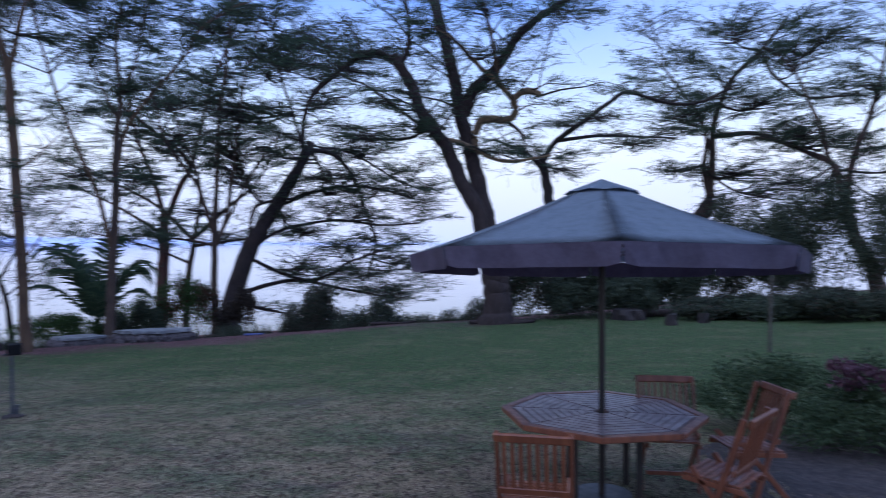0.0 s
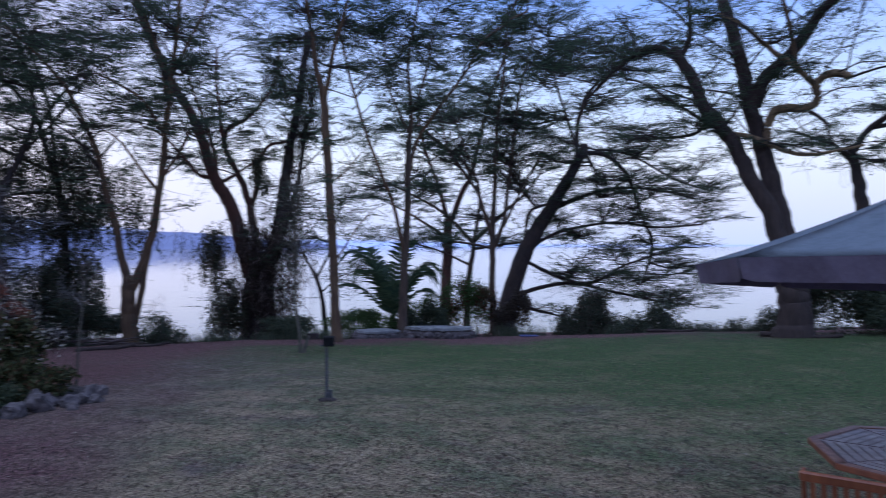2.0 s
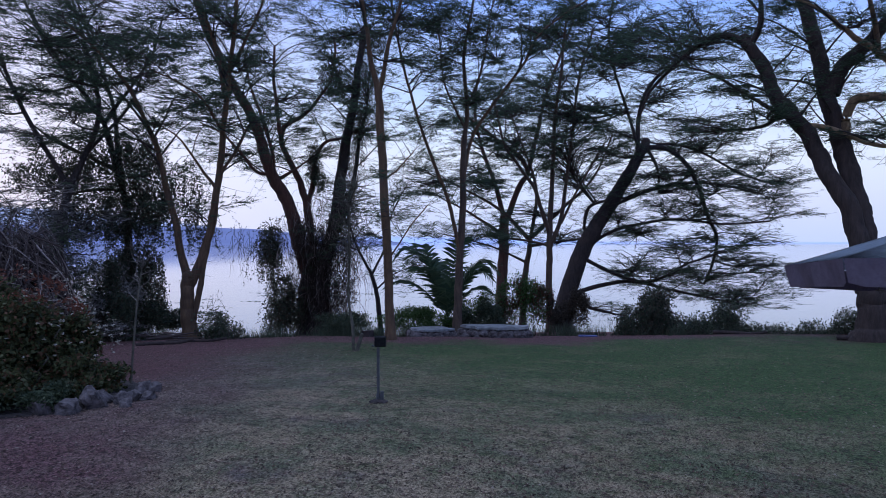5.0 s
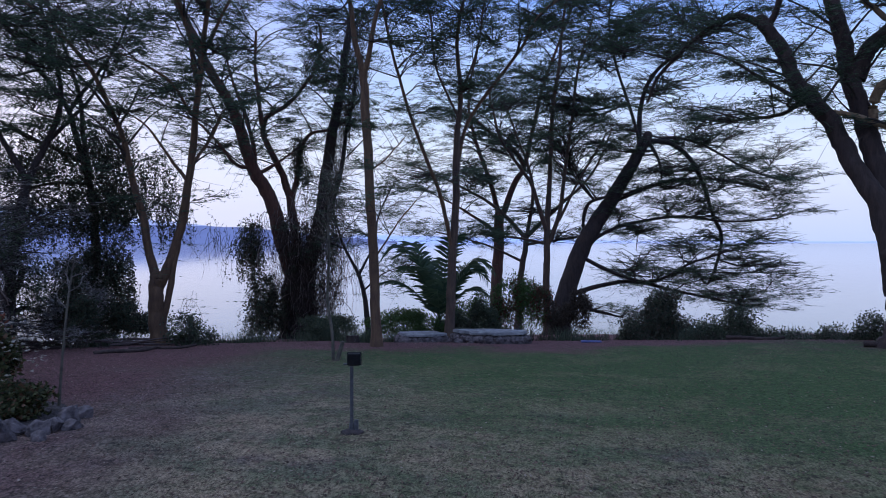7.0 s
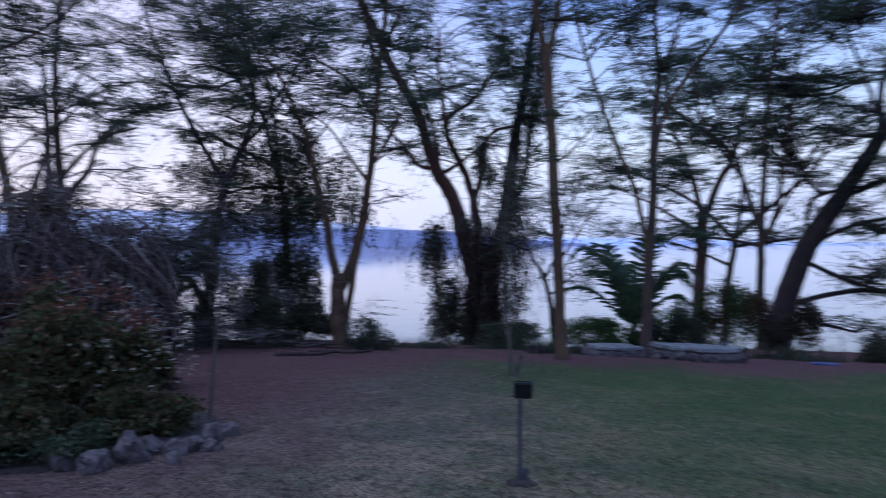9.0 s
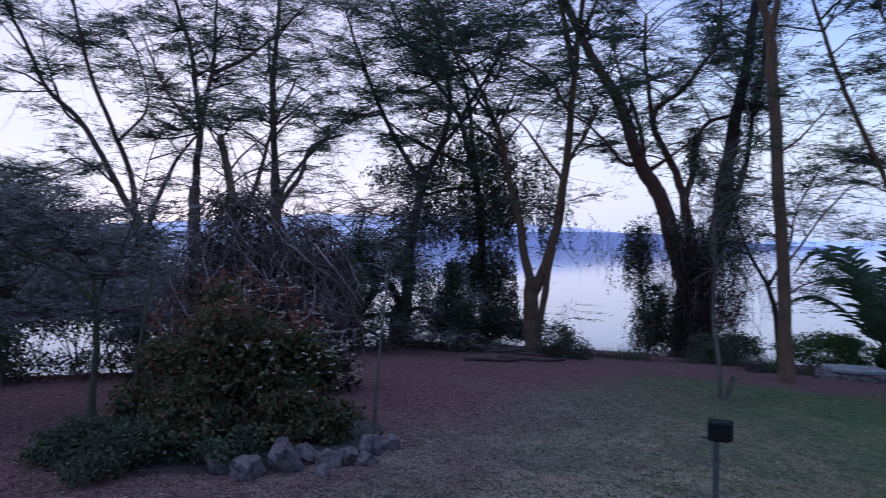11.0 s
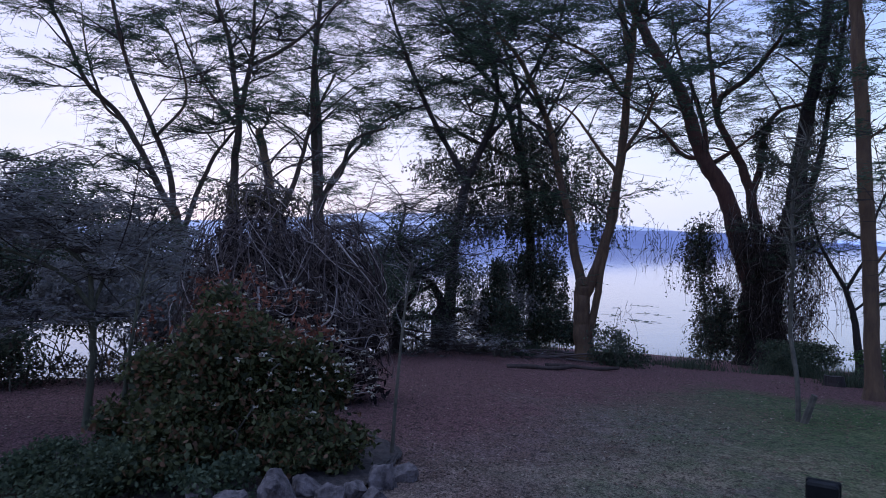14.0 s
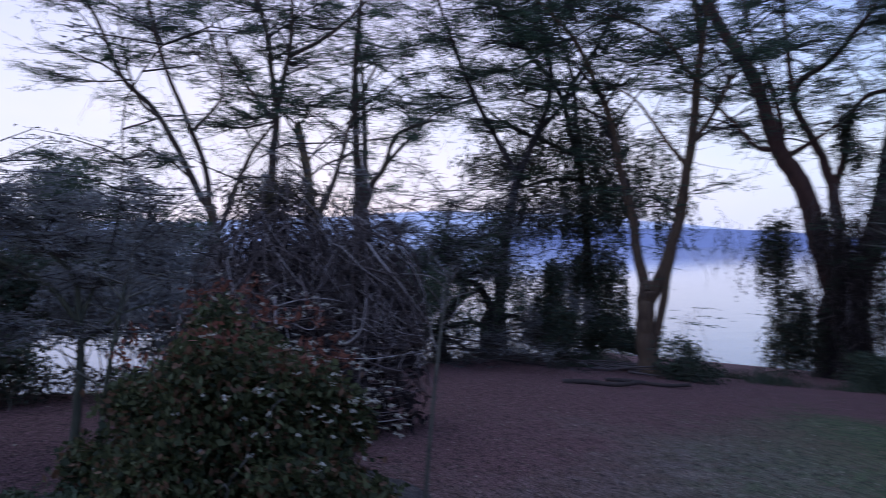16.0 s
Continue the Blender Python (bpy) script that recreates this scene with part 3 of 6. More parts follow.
limb(tree, 0.057, 0.019, (0.85, 4.02), (0.36, 4.77), (-0.26, 5.6), (-0.78, 5.95))
limb(tree, 0.058, 0.019, (1.04, 5.95), (0.46, 6.87), (-0.43, 7.37), (-0.95, 7.52))
crown(tree, [(-2.6, 9.0, 2.2, 0.97), (-0.4, 9.6, 2.0, 0.98), (1.4, 9.4, 1.9, 0.98), (-1.8, 7.8, 1.9, 0.68), (0.5, 6.9, 1.7, 0.59), (-3.8, 7.3, 1.5, 0.62), (1.6, 8.1, 1.3, 0.54), (-0.9, 6.1, 1.2, 0.48), (-4.4, 8.5, 1.6, 0.79), (-1.3, 11.4, 4.0, 1.69)], dense=1.0)

tree = acacia("broad old tree hung with dry creepers by the shore", "dark", (-19.58, 26.71), 36.3, 12, upper="red")
limb(tree, 0.711, 0.629, (-0.4, -1.41), (-0.41, -0.35), (-0.38, 0.67), (-0.33, 1.48))
limb(tree, 0.367, 0.133, (-0.6, 0.45), (-0.99, 1.88), (-1.28, 3.01), (-1.58, 4.05), (-2.17, 5.05), (-2.57, 6.08), (-2.99, 7.38), (-3.72, 8.74), (-4.35, 10.0), (-5.01, 11.51), (-5.46, 13.13))
limb(tree, 0.223, 0.05, (-0.42, 0.87), (-0.64, 2.49), (-0.76, 3.52), (-0.88, 4.23), (-1.2, 5.17), (-1.59, 6.02), (-1.97, 6.88), (-1.78, 7.53), (-0.94, 8.03), (-0.3, 8.73), (0.33, 9.7), (0.5, 11.27))
limb(tree, 0.364, 0.136, (-0.23, 0.47), (0.21, 2.09), (0.49, 3.19), (0.64, 4.29), (0.82, 5.87), (1.06, 7.43), (1.33, 8.78), (1.59, 10.31), (1.8, 11.83), bark="dark")
limb(tree, 0.14, 0.048, (0.42, 2.49), (1.0, 4.08), (1.35, 5.44), (1.55, 6.99), (1.91, 8.51), (2.07, 10.04), bark="dark")
limb(tree, 0.156, 0.043, (-1.87, 4.47), (-2.27, 4.76), (-2.31, 5.33), (-2.23, 5.75), (-2.36, 6.59), (-2.73, 7.78), (-3.2, 9.11), (-3.52, 10.64))
limb(tree, 0.104, 0.052, (-1.95, 7.08), (-2.08, 8.14), (-2.26, 9.63), (-2.2, 11.08))
limb(tree, 0.133, 0.049, (-0.72, 4.02), (-0.51, 4.93), (-0.37, 6.04), (0.03, 6.82), (0.88, 7.15), (1.58, 7.58))
limb(tree, 0.094, 0.033, (-2.27, 5.22), (-2.97, 5.36), (-3.59, 6.15), (-4.33, 6.95), (-5.2, 7.35))
limb(tree, 0.094, 0.031, (-2.11, 5.01), (-1.3, 5.49), (-0.65, 5.96))
crown(tree, [(-0.8, 12.4, 2.9, 1.07), (0.3, 10.6, 2.4, 0.68), (-1.8, 9.0, 2.1, 0.64), (-3.1, 12.8, 2.3, 0.96), (1.9, 11.9, 2.2, 0.86), (1.3, 9.5, 1.3, 0.58), (-4.1, 6.1, 1.5, 0.49), (-0.5, 15.5, 5.4, 1.96), (-2.8, 10.7, 1.8, 0.6)], fill=1.2)

tree = acacia("tall slender yellow-barked acacia on the lawn edge", "yellow", (-10.95, 18.3), 31.0, 13)
limb(tree, 0.139, 0.117, (-0.01, -0.76), (-0.07, 0.73), (-0.15, 2.45), (-0.25, 4.35), (-0.33, 6.06), (-0.33, 6.92))
limb(tree, 0.095, 0.036, (-0.33, 6.67), (-0.59, 7.64), (-0.7, 8.63), (-0.86, 9.66), (-0.94, 10.86))
limb(tree, 0.073, 0.029, (-0.31, 6.75), (-0.09, 8.04), (0.15, 8.82), (0.43, 9.86), (0.52, 10.89))
limb(tree, 0.029, 0.015, (-0.12, 1.59), (0.24, 2.11), (0.67, 2.8), (1.11, 3.31))
limb(tree, 0.029, 0.015, (-0.27, 4.0), (0.33, 4.52), (0.77, 5.04))
crown(tree, [(-1.1, 9.3, 1.4, 0.46), (0.3, 9.1, 1.4, 0.51), (0.7, 7.6, 1.0, 0.29), (-0.4, 11.7, 3.5, 1.13), (-1.6, 8.4, 0.9, 0.32)])

tree = acacia("brown-barked acacia rising through the low stone wall", "brown", (-10.39, 21.77), 25.6, 14)
limb(tree, 0.158, 0.1, (-0.01, -0.88), (0.07, 0.53), (0.13, 2.09), (0.19, 3.85), (0.24, 5.8))
limb(tree, 0.083, 0.033, (0.22, 5.41), (0.32, 6.77), (0.2, 8.33), (0.46, 9.69), (0.71, 11.44))
limb(tree, 0.066, 0.033, (0.11, 1.8), (-0.31, 3.62), (-0.9, 5.18), (-1.48, 6.94), (-1.85, 8.45), (-2.14, 10.11), (-2.37, 11.48), bark="yellow")
limb(tree, 0.066, 0.033, (0.24, 4.63), (0.57, 5.89), (1.52, 7.31), (2.36, 8.47), (2.92, 9.51), (3.89, 10.33), (4.62, 10.81), bark="yellow")
limb(tree, 0.041, 0.017, (0.28, 5.99), (-0.42, 7.56), (-0.61, 9.12), (-1.0, 10.49))
limb(tree, 0.041, 0.017, (0.28, 6.58), (0.85, 8.13), (1.04, 9.49), (1.43, 11.04))
crown(tree, [(0.4, 9.5, 2.0, 0.66), (-0.6, 7.8, 1.4, 0.42), (1.3, 8.3, 1.6, 0.41), (0.6, 7.0, 1.2, 0.34), (0.6, 12.2, 3.5, 1.1), (-1.2, 9.5, 1.2, 0.48), (-1.0, 4.2, 1.2, 0.35)], fill=1.5)

tree = acacia("reddish-barked acacia with a spreading crown by the shore", "red", (-16.57, 40.89), 22.1, 15)
limb(tree, 0.364, 0.273, (-0.01, -2.81), (0.17, -0.13), (0.28, 2.36), (0.28, 3.86))
limb(tree, 0.167, 0.061, (0.28, 3.61), (-0.25, 5.5), (-0.88, 7.3), (-1.38, 9.09), (-1.66, 11.31), (-1.12, 14.15))
limb(tree, 0.197, 0.076, (0.32, 3.43), (1.17, 5.71), (1.74, 6.62), (1.17, 7.7), (0.11, 8.49), (-1.02, 9.44), (-2.02, 10.24))
limb(tree, 0.151, 0.06, (1.67, 6.45), (2.3, 9.1), (2.87, 11.57), (3.75, 14.02), (4.69, 16.46))
limb(tree, 0.121, 0.046, (0.1, 2.72), (-0.96, 3.44), (-2.03, 4.16), (-3.47, 4.89))
crown(tree, [(0.1, 10.6, 3.5, 0.85), (2.2, 12.3, 3.5, 0.9), (-1.7, 7.0, 2.1, 0.61), (3.6, 9.1, 2.8, 0.73), (1.2, 8.8, 2.5, 0.6), (-0.6, 5.9, 2.1, 0.55)], fill=1.6, dense=1.4)

tree = acacia("leaning dark acacia with one drooping limb by the water", "dark", (-11.97, 37.25), 17.8, 16)
limb(tree, 0.532, 0.23, (0.31, -2.51), (0.98, -0.0), (1.78, 2.27), (2.75, 3.88), (3.65, 5.41), (4.43, 6.81), (4.93, 7.68))
limb(tree, 0.138, 0.061, (4.79, 7.35), (6.02, 7.26), (7.07, 6.45), (7.77, 5.1), (8.34, 3.52), (8.8, 2.31), (8.51, 0.81), (8.11, -0.04), (7.77, 0.5))
limb(tree, 0.124, 0.046, (1.54, 1.71), (1.75, 3.51), (2.03, 4.19), (2.81, 4.46), (3.71, 4.58), (4.37, 4.84))
limb(tree, 0.141, 0.045, (0.68, -0.79), (2.45, -0.18), (4.25, 0.05), (6.31, -0.42), (8.11, -0.77), (9.77, -1.14))
limb(tree, 0.141, 0.046, (0.62, -0.73), (1.84, -1.27), (2.9, -1.54), (3.71, -1.74))
limb(tree, 0.109, 0.045, (1.54, 1.4), (3.35, 0.54), (5.14, 0.18), (6.9, 1.1), (8.63, 1.71))
limb(tree, 0.109, 0.045, (1.84, 2.02), (3.11, 2.82), (4.61, 3.25), (6.61, 3.48), (8.91, 3.22), (11.45, 3.35))
limb(tree, 0.108, 0.045, (3.05, 4.12), (4.55, 4.78), (6.61, 5.36), (8.91, 5.32), (11.18, 4.84))
limb(tree, 0.092, 0.045, (4.9, 7.23), (6.32, 7.5), (8.05, 7.0), (10.05, 5.9), (12.01, 5.27))
limb(tree, 0.138, 0.045, (4.49, 6.62), (4.55, 8.92), (4.99, 10.44), (5.88, 11.47), (7.33, 12.46), (8.77, 13.0), (10.05, 12.54))
limb(tree, 0.092, 0.046, (4.55, 7.23), (3.96, 9.4), (3.36, 11.58), (3.06, 13.75), (3.36, 16.19))
limb(tree, 0.107, 0.046, (4.9, 7.38), (5.43, 6.3), (5.58, 5.38))
crown(tree, layers(2, 34, (-0.5, 8.0), (7.0, 15.5), 2.4) + layers(3, 40, (3.5, 12.0), (-1.5, 8.5), 2.0), fill=1.3, dense=0.8, droop=1.8)

tree = acacia("slim upright acacia beside the leaning one", "brown", (-11.95, 36.2), 18.3, 17)
limb(tree, 0.195, 0.143, (0.15, -2.25), (0.12, 0.2), (0.12, 2.33), (0.19, 4.47))
limb(tree, 0.13, 0.052, (0.16, 3.55), (0.25, 6.3), (0.34, 8.73), (0.71, 11.16), (0.92, 13.58), (1.52, 15.97))
limb(tree, 0.13, 0.051, (0.15, 2.03), (0.7, 3.4), (0.97, 5.37), (1.27, 7.8), (1.63, 10.82), (2.4, 13.5))
limb(tree, 0.13, 0.052, (0.15, 2.64), (-0.24, 3.92), (-0.66, 5.09), (-1.51, 6.27), (-2.27, 7.52), (-2.73, 9.44))
limb(tree, 0.078, 0.039, (0.12, 2.03), (-1.21, 2.34), (-2.74, 2.5))
limb(tree, 0.078, 0.038, (0.73, 3.25), (1.8, 5.36), (2.99, 7.45))
crown(tree, [(-0.6, 13.7, 3.0, 0.81), (1.5, 14.2, 2.7, 0.76), (-1.5, 9.4, 2.1, 0.54), (0.9, 17.2, 4.7, 1.18), (-2.4, 2.6, 1.8, 0.43), (1.2, 8.1, 1.5, 0.5)], fill=1.7, dense=1.4)

tree = acacia("great forked acacia with a broken twisted yellow bough", "umber", (1.97, 23.25), -4.8, 18)
limb(tree, 0.436, 0.379, (-0.1, -0.86), (-0.16, 0.05), (-0.25, 1.0), (-0.34, 1.85))
limb(tree, 0.284, 0.182, (-0.33, 0.81), (-0.55, 2.33), (-0.89, 3.43), (-1.32, 4.42), (-1.8, 5.33), (-2.27, 6.14), (-2.65, 6.72), (-3.03, 7.49), (-3.41, 8.29), (-3.7, 8.68))
limb(tree, 0.124, 0.039, (-3.55, 8.49), (-4.28, 8.85), (-4.96, 8.68), (-5.65, 8.21), (-6.54, 7.27), (-6.84, 6.51))
limb(tree, 0.115, 0.048, (-3.47, 8.35), (-3.2, 9.2), (-3.27, 10.35), (-3.5, 11.5))
limb(tree, 0.312, 0.19, (-0.21, 0.81), (-0.32, 2.14), (-0.45, 3.27), (-0.66, 4.41), (-0.92, 5.36), (-1.11, 6.31), (-1.31, 7.26), (-1.56, 8.17), (-1.86, 9.17), (-2.26, 10.31), (-2.54, 11.46))
limb(tree, 0.247, 0.112, (-1.26, 6.69), (-0.99, 7.44), (-0.46, 8.0), (0.03, 8.64), (0.52, 9.38), (1.08, 9.93), (1.7, 10.41), (2.71, 11.09))
limb(tree, 0.142, 0.113, (-0.85, 5.17), (-0.79, 5.83), (-0.54, 6.37), (-0.09, 6.37), (0.38, 6.36), (0.61, 6.65), (0.55, 7.03), (0.93, 7.32), (1.34, 7.13), bark="pale")
limb(tree, 0.104, 0.048, (0.55, 6.88), (-0.05, 7.5), (-0.65, 8.0), (-1.03, 8.48), (-1.48, 8.93), (-2.16, 9.36), bark="pale")
limb(tree, 0.085, 0.038, (-0.05, 7.46), (-0.12, 8.36), (-0.34, 9.31), (-0.49, 10.26), (-0.55, 11.39), bark="yellow")
limb(tree, 0.086, 0.038, (-2.27, 5.83), (-1.22, 5.55), (-0.28, 5.05), (0.32, 4.87), (1.07, 4.95), (1.69, 5.06), bark="pale")
limb(tree, 0.076, 0.029, (-1.79, 5.56), (-2.75, 6.24), (-3.52, 6.77), (-4.48, 7.48), (-5.16, 7.76))
limb(tree, 0.066, 0.028, (0.29, 6.25), (0.76, 5.81), (0.89, 5.3))
limb(tree, 0.028, 0.019, (1.23, 7.21), (1.45, 8.14), (1.71, 9.16), (1.97, 9.99))
limb(tree, 0.067, 0.029, (-2.37, 6.18), (-3.13, 5.81), (-4.1, 5.79), (-5.07, 5.84))
crown(tree, [(-4.7, 8.8, 2.1, 0.56), (-3.1, 10.0, 1.9, 0.51), (-0.6, 9.8, 1.7, 0.42), (-4.5, 5.8, 1.5, 0.24), (2.2, 9.6, 1.8, 0.47), (-2.8, 6.0, 1.1, 0.21), (-6.3, 9.3, 1.6, 0.53), (0.3, 11.9, 4.8, 1.11), (-0.5, 8.6, 1.1, 0.25)], fill=0.8)

tree = acacia("dark acacia with wide level boughs behind the parasol", "dark", (5.03, 29.61), -9.6, 19)
limb(tree, 0.338, 0.181, (0.04, -1.37), (-0.08, 0.44), (-0.31, 2.61), (-0.5, 4.3), (-0.76, 5.76))
limb(tree, 0.133, 0.046, (-0.71, 5.52), (-0.11, 6.46), (1.18, 7.38), (2.0, 7.95), (2.81, 8.39), (4.4, 7.84), (5.57, 7.8), (6.85, 8.35))
limb(tree, 0.097, 0.037, (-0.71, 5.27), (-1.43, 6.02), (-2.04, 6.23), (-2.64, 6.53))
limb(tree, 0.084, 0.035, (-0.11, 6.46), (1.65, 6.65), (3.27, 6.61), (4.85, 6.56))
crown(tree, [(1.6, 7.5, 2.1, 0.26), (3.0, 6.3, 2.3, 0.31), (0.2, 5.2, 1.9, 0.35), (0.2, 7.2, 1.6, 0.29), (4.4, 8.3, 1.3, 0.28), (-1.4, 6.0, 1.4, 0.3)])

tree = acacia("bent brown acacia with a flat layered crown", "brown", (9.9, 32.56), -16.9, 20)
limb(tree, 0.478, 0.337, (-0.08, -1.46), (0.07, 0.53), (0.88, 2.12), (2.11, 3.02), (2.5, 3.92))
limb(tree, 0.207, 0.075, (2.48, 3.53), (2.6, 5.47), (2.65, 7.02), (2.89, 8.17), (3.56, 9.79), (4.78, 10.96), (5.88, 12.37))
limb(tree, 0.142, 0.053, (2.55, 3.66), (2.24, 5.48), (2.36, 6.77), (1.87, 8.36), (0.63, 10.27))
limb(tree, 0.129, 0.05, (2.65, 7.02), (4.27, 7.07), (5.65, 6.5), (7.01, 6.07))
limb(tree, 0.101, 0.037, (4.78, 10.91), (5.31, 9.66), (6.56, 8.57), (8.11, 8.47))
crown(tree, [(1.1, 10.5, 2.9, 0.44), (3.3, 11.9, 3.0, 0.51), (4.7, 8.4, 2.9, 0.41), (1.1, 7.8, 2.4, 0.38), (6.3, 10.3, 2.8, 0.5), (3.6, 5.4, 3.0, 0.45), (6.3, 6.7, 2.4, 0.42), (-0.1, 12.4, 2.2, 0.51), (5.0, 4.0, 2.5, 0.5), (7.0, 5.0, 2.2, 0.5), (1.0, 5.5, 2.0, 0.4), (3.0, 3.4, 2.0, 0.4)], fill=1.6, dense=1.3)

tree = acacia("acacia with a dense low crown at the garden edge", "brown", (16.62, 26.21), -32.4, 21)
limb(tree, 0.299, 0.218, (0.0, -0.68), (-0.27, 1.02), (-0.89, 2.31), (-1.21, 3.84))
limb(tree, 0.175, 0.07, (-1.17, 3.52), (-1.4, 4.73), (-1.69, 5.29), (-2.47, 5.68), (-3.48, 6.21), (-4.54, 6.53))
limb(tree, 0.153, 0.053, (-1.17, 3.62), (-0.93, 5.35), (-0.38, 7.03), (-0.02, 8.7), (0.34, 10.75))
limb(tree, 0.099, 0.035, (-1.69, 5.18), (-2.28, 7.23), (-3.08, 9.12), (-4.12, 10.18))
crown(tree, [(-1.5, 10.2, 2.4, 0.37), (-0.2, 8.1, 1.9, 0.5), (-2.1, 4.3, 2.1, 0.63), (-0.4, 5.8, 1.6, 0.54), (-0.9, 2.3, 1.6, 0.83), (-3.3, 3.0, 1.4, 0.46), (0.7, 9.9, 2.2, 0.44), (-2.0, 3.0, 2.0, 0.8), (0.5, 3.5, 1.8, 0.8), (-3.5, 4.5, 1.6, 0.6), (1.5, 5.0, 2.0, 0.6), (-2.5, 6.5, 1.8, 0.5)], fill=1.6, dense=1.35)

tree = acacia("pale acacia with stems fanning outward", "yellow", (-25.92, 7.83), 83.2, 22, upper="brown")
limb(tree, 0.179, 0.152, (-0.04, -0.19), (-0.05, 1.25), (-0.09, 2.33), (-0.26, 3.18))
limb(tree, 0.116, 0.042, (-0.22, 3.04), (-0.69, 3.88), (-1.22, 4.92), (-1.87, 6.11), (-2.76, 6.94), (-3.22, 8.09), (-3.74, 9.22), (-4.01, 10.19))
limb(tree, 0.098, 0.035, (-0.24, 3.13), (-0.35, 4.29), (-0.83, 5.65), (-1.27, 6.85), (-1.66, 8.22), (-1.94, 9.61), (-2.02, 10.47))
limb(tree, 0.09, 0.037, (-0.07, 2.15), (0.38, 3.56), (0.82, 4.66), (1.27, 5.3), (1.69, 5.84))
limb(tree, 0.044, 0.017, (-0.86, 4.09), (-1.51, 4.59), (-2.07, 4.74), (-2.47, 4.37))
limb(tree, 0.052, 0.017, (-1.68, 5.8), (-2.32, 6.45), (-2.79, 8.13), (-2.95, 9.49))
limb(tree, 0.053, 0.018, (-0.7, 5.34), (0.13, 6.46), (-0.22, 8.04), (-0.88, 9.04))
crown(tree, [(-1.7, 8.7, 1.5, 0.63), (-3.7, 9.1, 1.4, 0.51), (-0.7, 7.7, 1.4, 0.52), (-2.3, 3.6, 1.1, 0.28), (-1.6, 4.5, 1.0, 0.25), (-4.6, 6.8, 0.9, 0.24), (-2.5, 7.5, 1.0, 0.3), (-3.0, 4.4, 0.9, 0.35), (-4.9, 4.6, 0.6, 0.2), (-2.8, 10.6, 3.0, 1.31)], fill=0.75)

tree = acacia("several-stemmed acacia behind the brush heap", "brown", (-25.06, 9.44), 78.9, 23)
limb(tree, 0.215, 0.179, (-0.16, -0.17), (-0.17, 1.44), (-0.21, 2.69), (-0.21, 3.94))
limb(tree, 0.134, 0.044, (-0.21, 3.76), (-0.18, 4.84), (-0.12, 5.87), (-0.26, 7.15), (-0.41, 8.38), (-0.75, 9.6), (-0.84, 10.65))
limb(tree, 0.098, 0.036, (-0.12, 5.73), (0.12, 6.82), (0.32, 8.09), (0.38, 9.35), (0.44, 10.79))
limb(tree, 0.182, 0.126, (1.24, 0.53), (1.16, 2.17), (1.01, 3.25), (0.83, 4.51), (0.54, 5.58), bark="pale")
limb(tree, 0.1, 0.037, (1.1, 2.71), (1.54, 3.81), (1.86, 4.92), (2.16, 6.03), (2.79, 7.36))
limb(tree, 0.175, 0.065, (2.37, 0.15), (2.36, 2.36), (2.35, 4.02), (2.29, 5.49), (2.27, 7.69), (2.41, 9.17), (2.58, 11.03))
limb(tree, 0.12, 0.038, (2.39, 3.37), (2.63, 3.79), (3.18, 4.56), (3.43, 5.32), (3.92, 5.79), (4.75, 6.09))
limb(tree, 0.072, 0.028, (0.32, 7.55), (1.34, 8.17), (2.23, 8.97), (3.14, 9.98))
limb(tree, 0.063, 0.026, (-0.15, 5.73), (-0.74, 6.41), (-1.25, 7.26), (-1.75, 8.62))
crown(tree, [(-0.6, 9.2, 1.9, 0.72), (-1.4, 7.1, 1.5, 0.43), (0.5, 7.6, 1.4, 0.43), (-0.9, 5.9, 1.4, 0.35), (1.2, 8.9, 1.6, 0.62), (0.9, 6.2, 1.3, 0.34), (-1.7, 5.5, 1.0, 0.26), (0.3, 11.2, 3.7, 1.36)], fill=0.75)

tree = acacia("distant acacia with a crooked side bough", "brown", (-35.95, 15.3), 72.9, 24)
limb(tree, 0.279, 0.213, (0.3, -2.56), (0.0, 1.1), (-0.15, 3.63))
limb(tree, 0.197, 0.049, (-0.15, 3.63), (-0.11, 7.28), (-0.26, 9.8), (-0.46, 13.16))
limb(tree, 0.131, 0.041, (-0.06, 3.86), (0.54, 5.47), (1.8, 7.0), (3.21, 8.38), (5.23, 9.17))
limb(tree, 0.098, 0.033, (-0.37, 3.49), (-0.7, 3.06), (-0.54, 4.19), (0.13, 5.04))
crown(tree, [(0.1, 11.2, 3.1, 0.83), (2.9, 11.9, 2.9, 0.9), (1.5, 9.0, 2.6, 0.55), (-0.7, 8.9, 1.7, 0.48), (3.5, 8.6, 2.3, 0.42), (4.3, 10.3, 2.9, 0.76), (0.9, 13.5, 3.1, 1.03)], dense=1.0)

tree = acacia("acacia smothered in dark hanging creepers", "dark", (-22.61, 18.12), 57.0, 25)
limb(tree, 0.192, 0.144, (0.44, -1.62), (0.39, 0.11), (0.34, 2.04), (0.25, 3.86))
limb(tree, 0.115, 0.039, (0.25, 3.67), (-0.22, 5.69), (-0.61, 7.01), (-1.47, 8.22), (-2.26, 9.41), (-2.85, 10.59), (-3.29, 11.78))
limb(tree, 0.096, 0.039, (0.17, 4.34), (0.01, 5.88), (-0.08, 7.04), (-0.45, 8.39), (-0.94, 9.76), (-1.33, 10.93))
limb(tree, 0.087, 0.029, (-0.04, 4.92), (-0.91, 5.31), (-1.88, 5.71), (-2.86, 6.4))
limb(tree, 0.067, 0.029, (0.15, 4.15), (-0.71, 4.15), (-1.67, 3.96), (-2.45, 3.58))
limb(tree, 0.077, 0.029, (-0.44, 6.66), (0.41, 7.99), (1.16, 9.31), (1.53, 10.82))
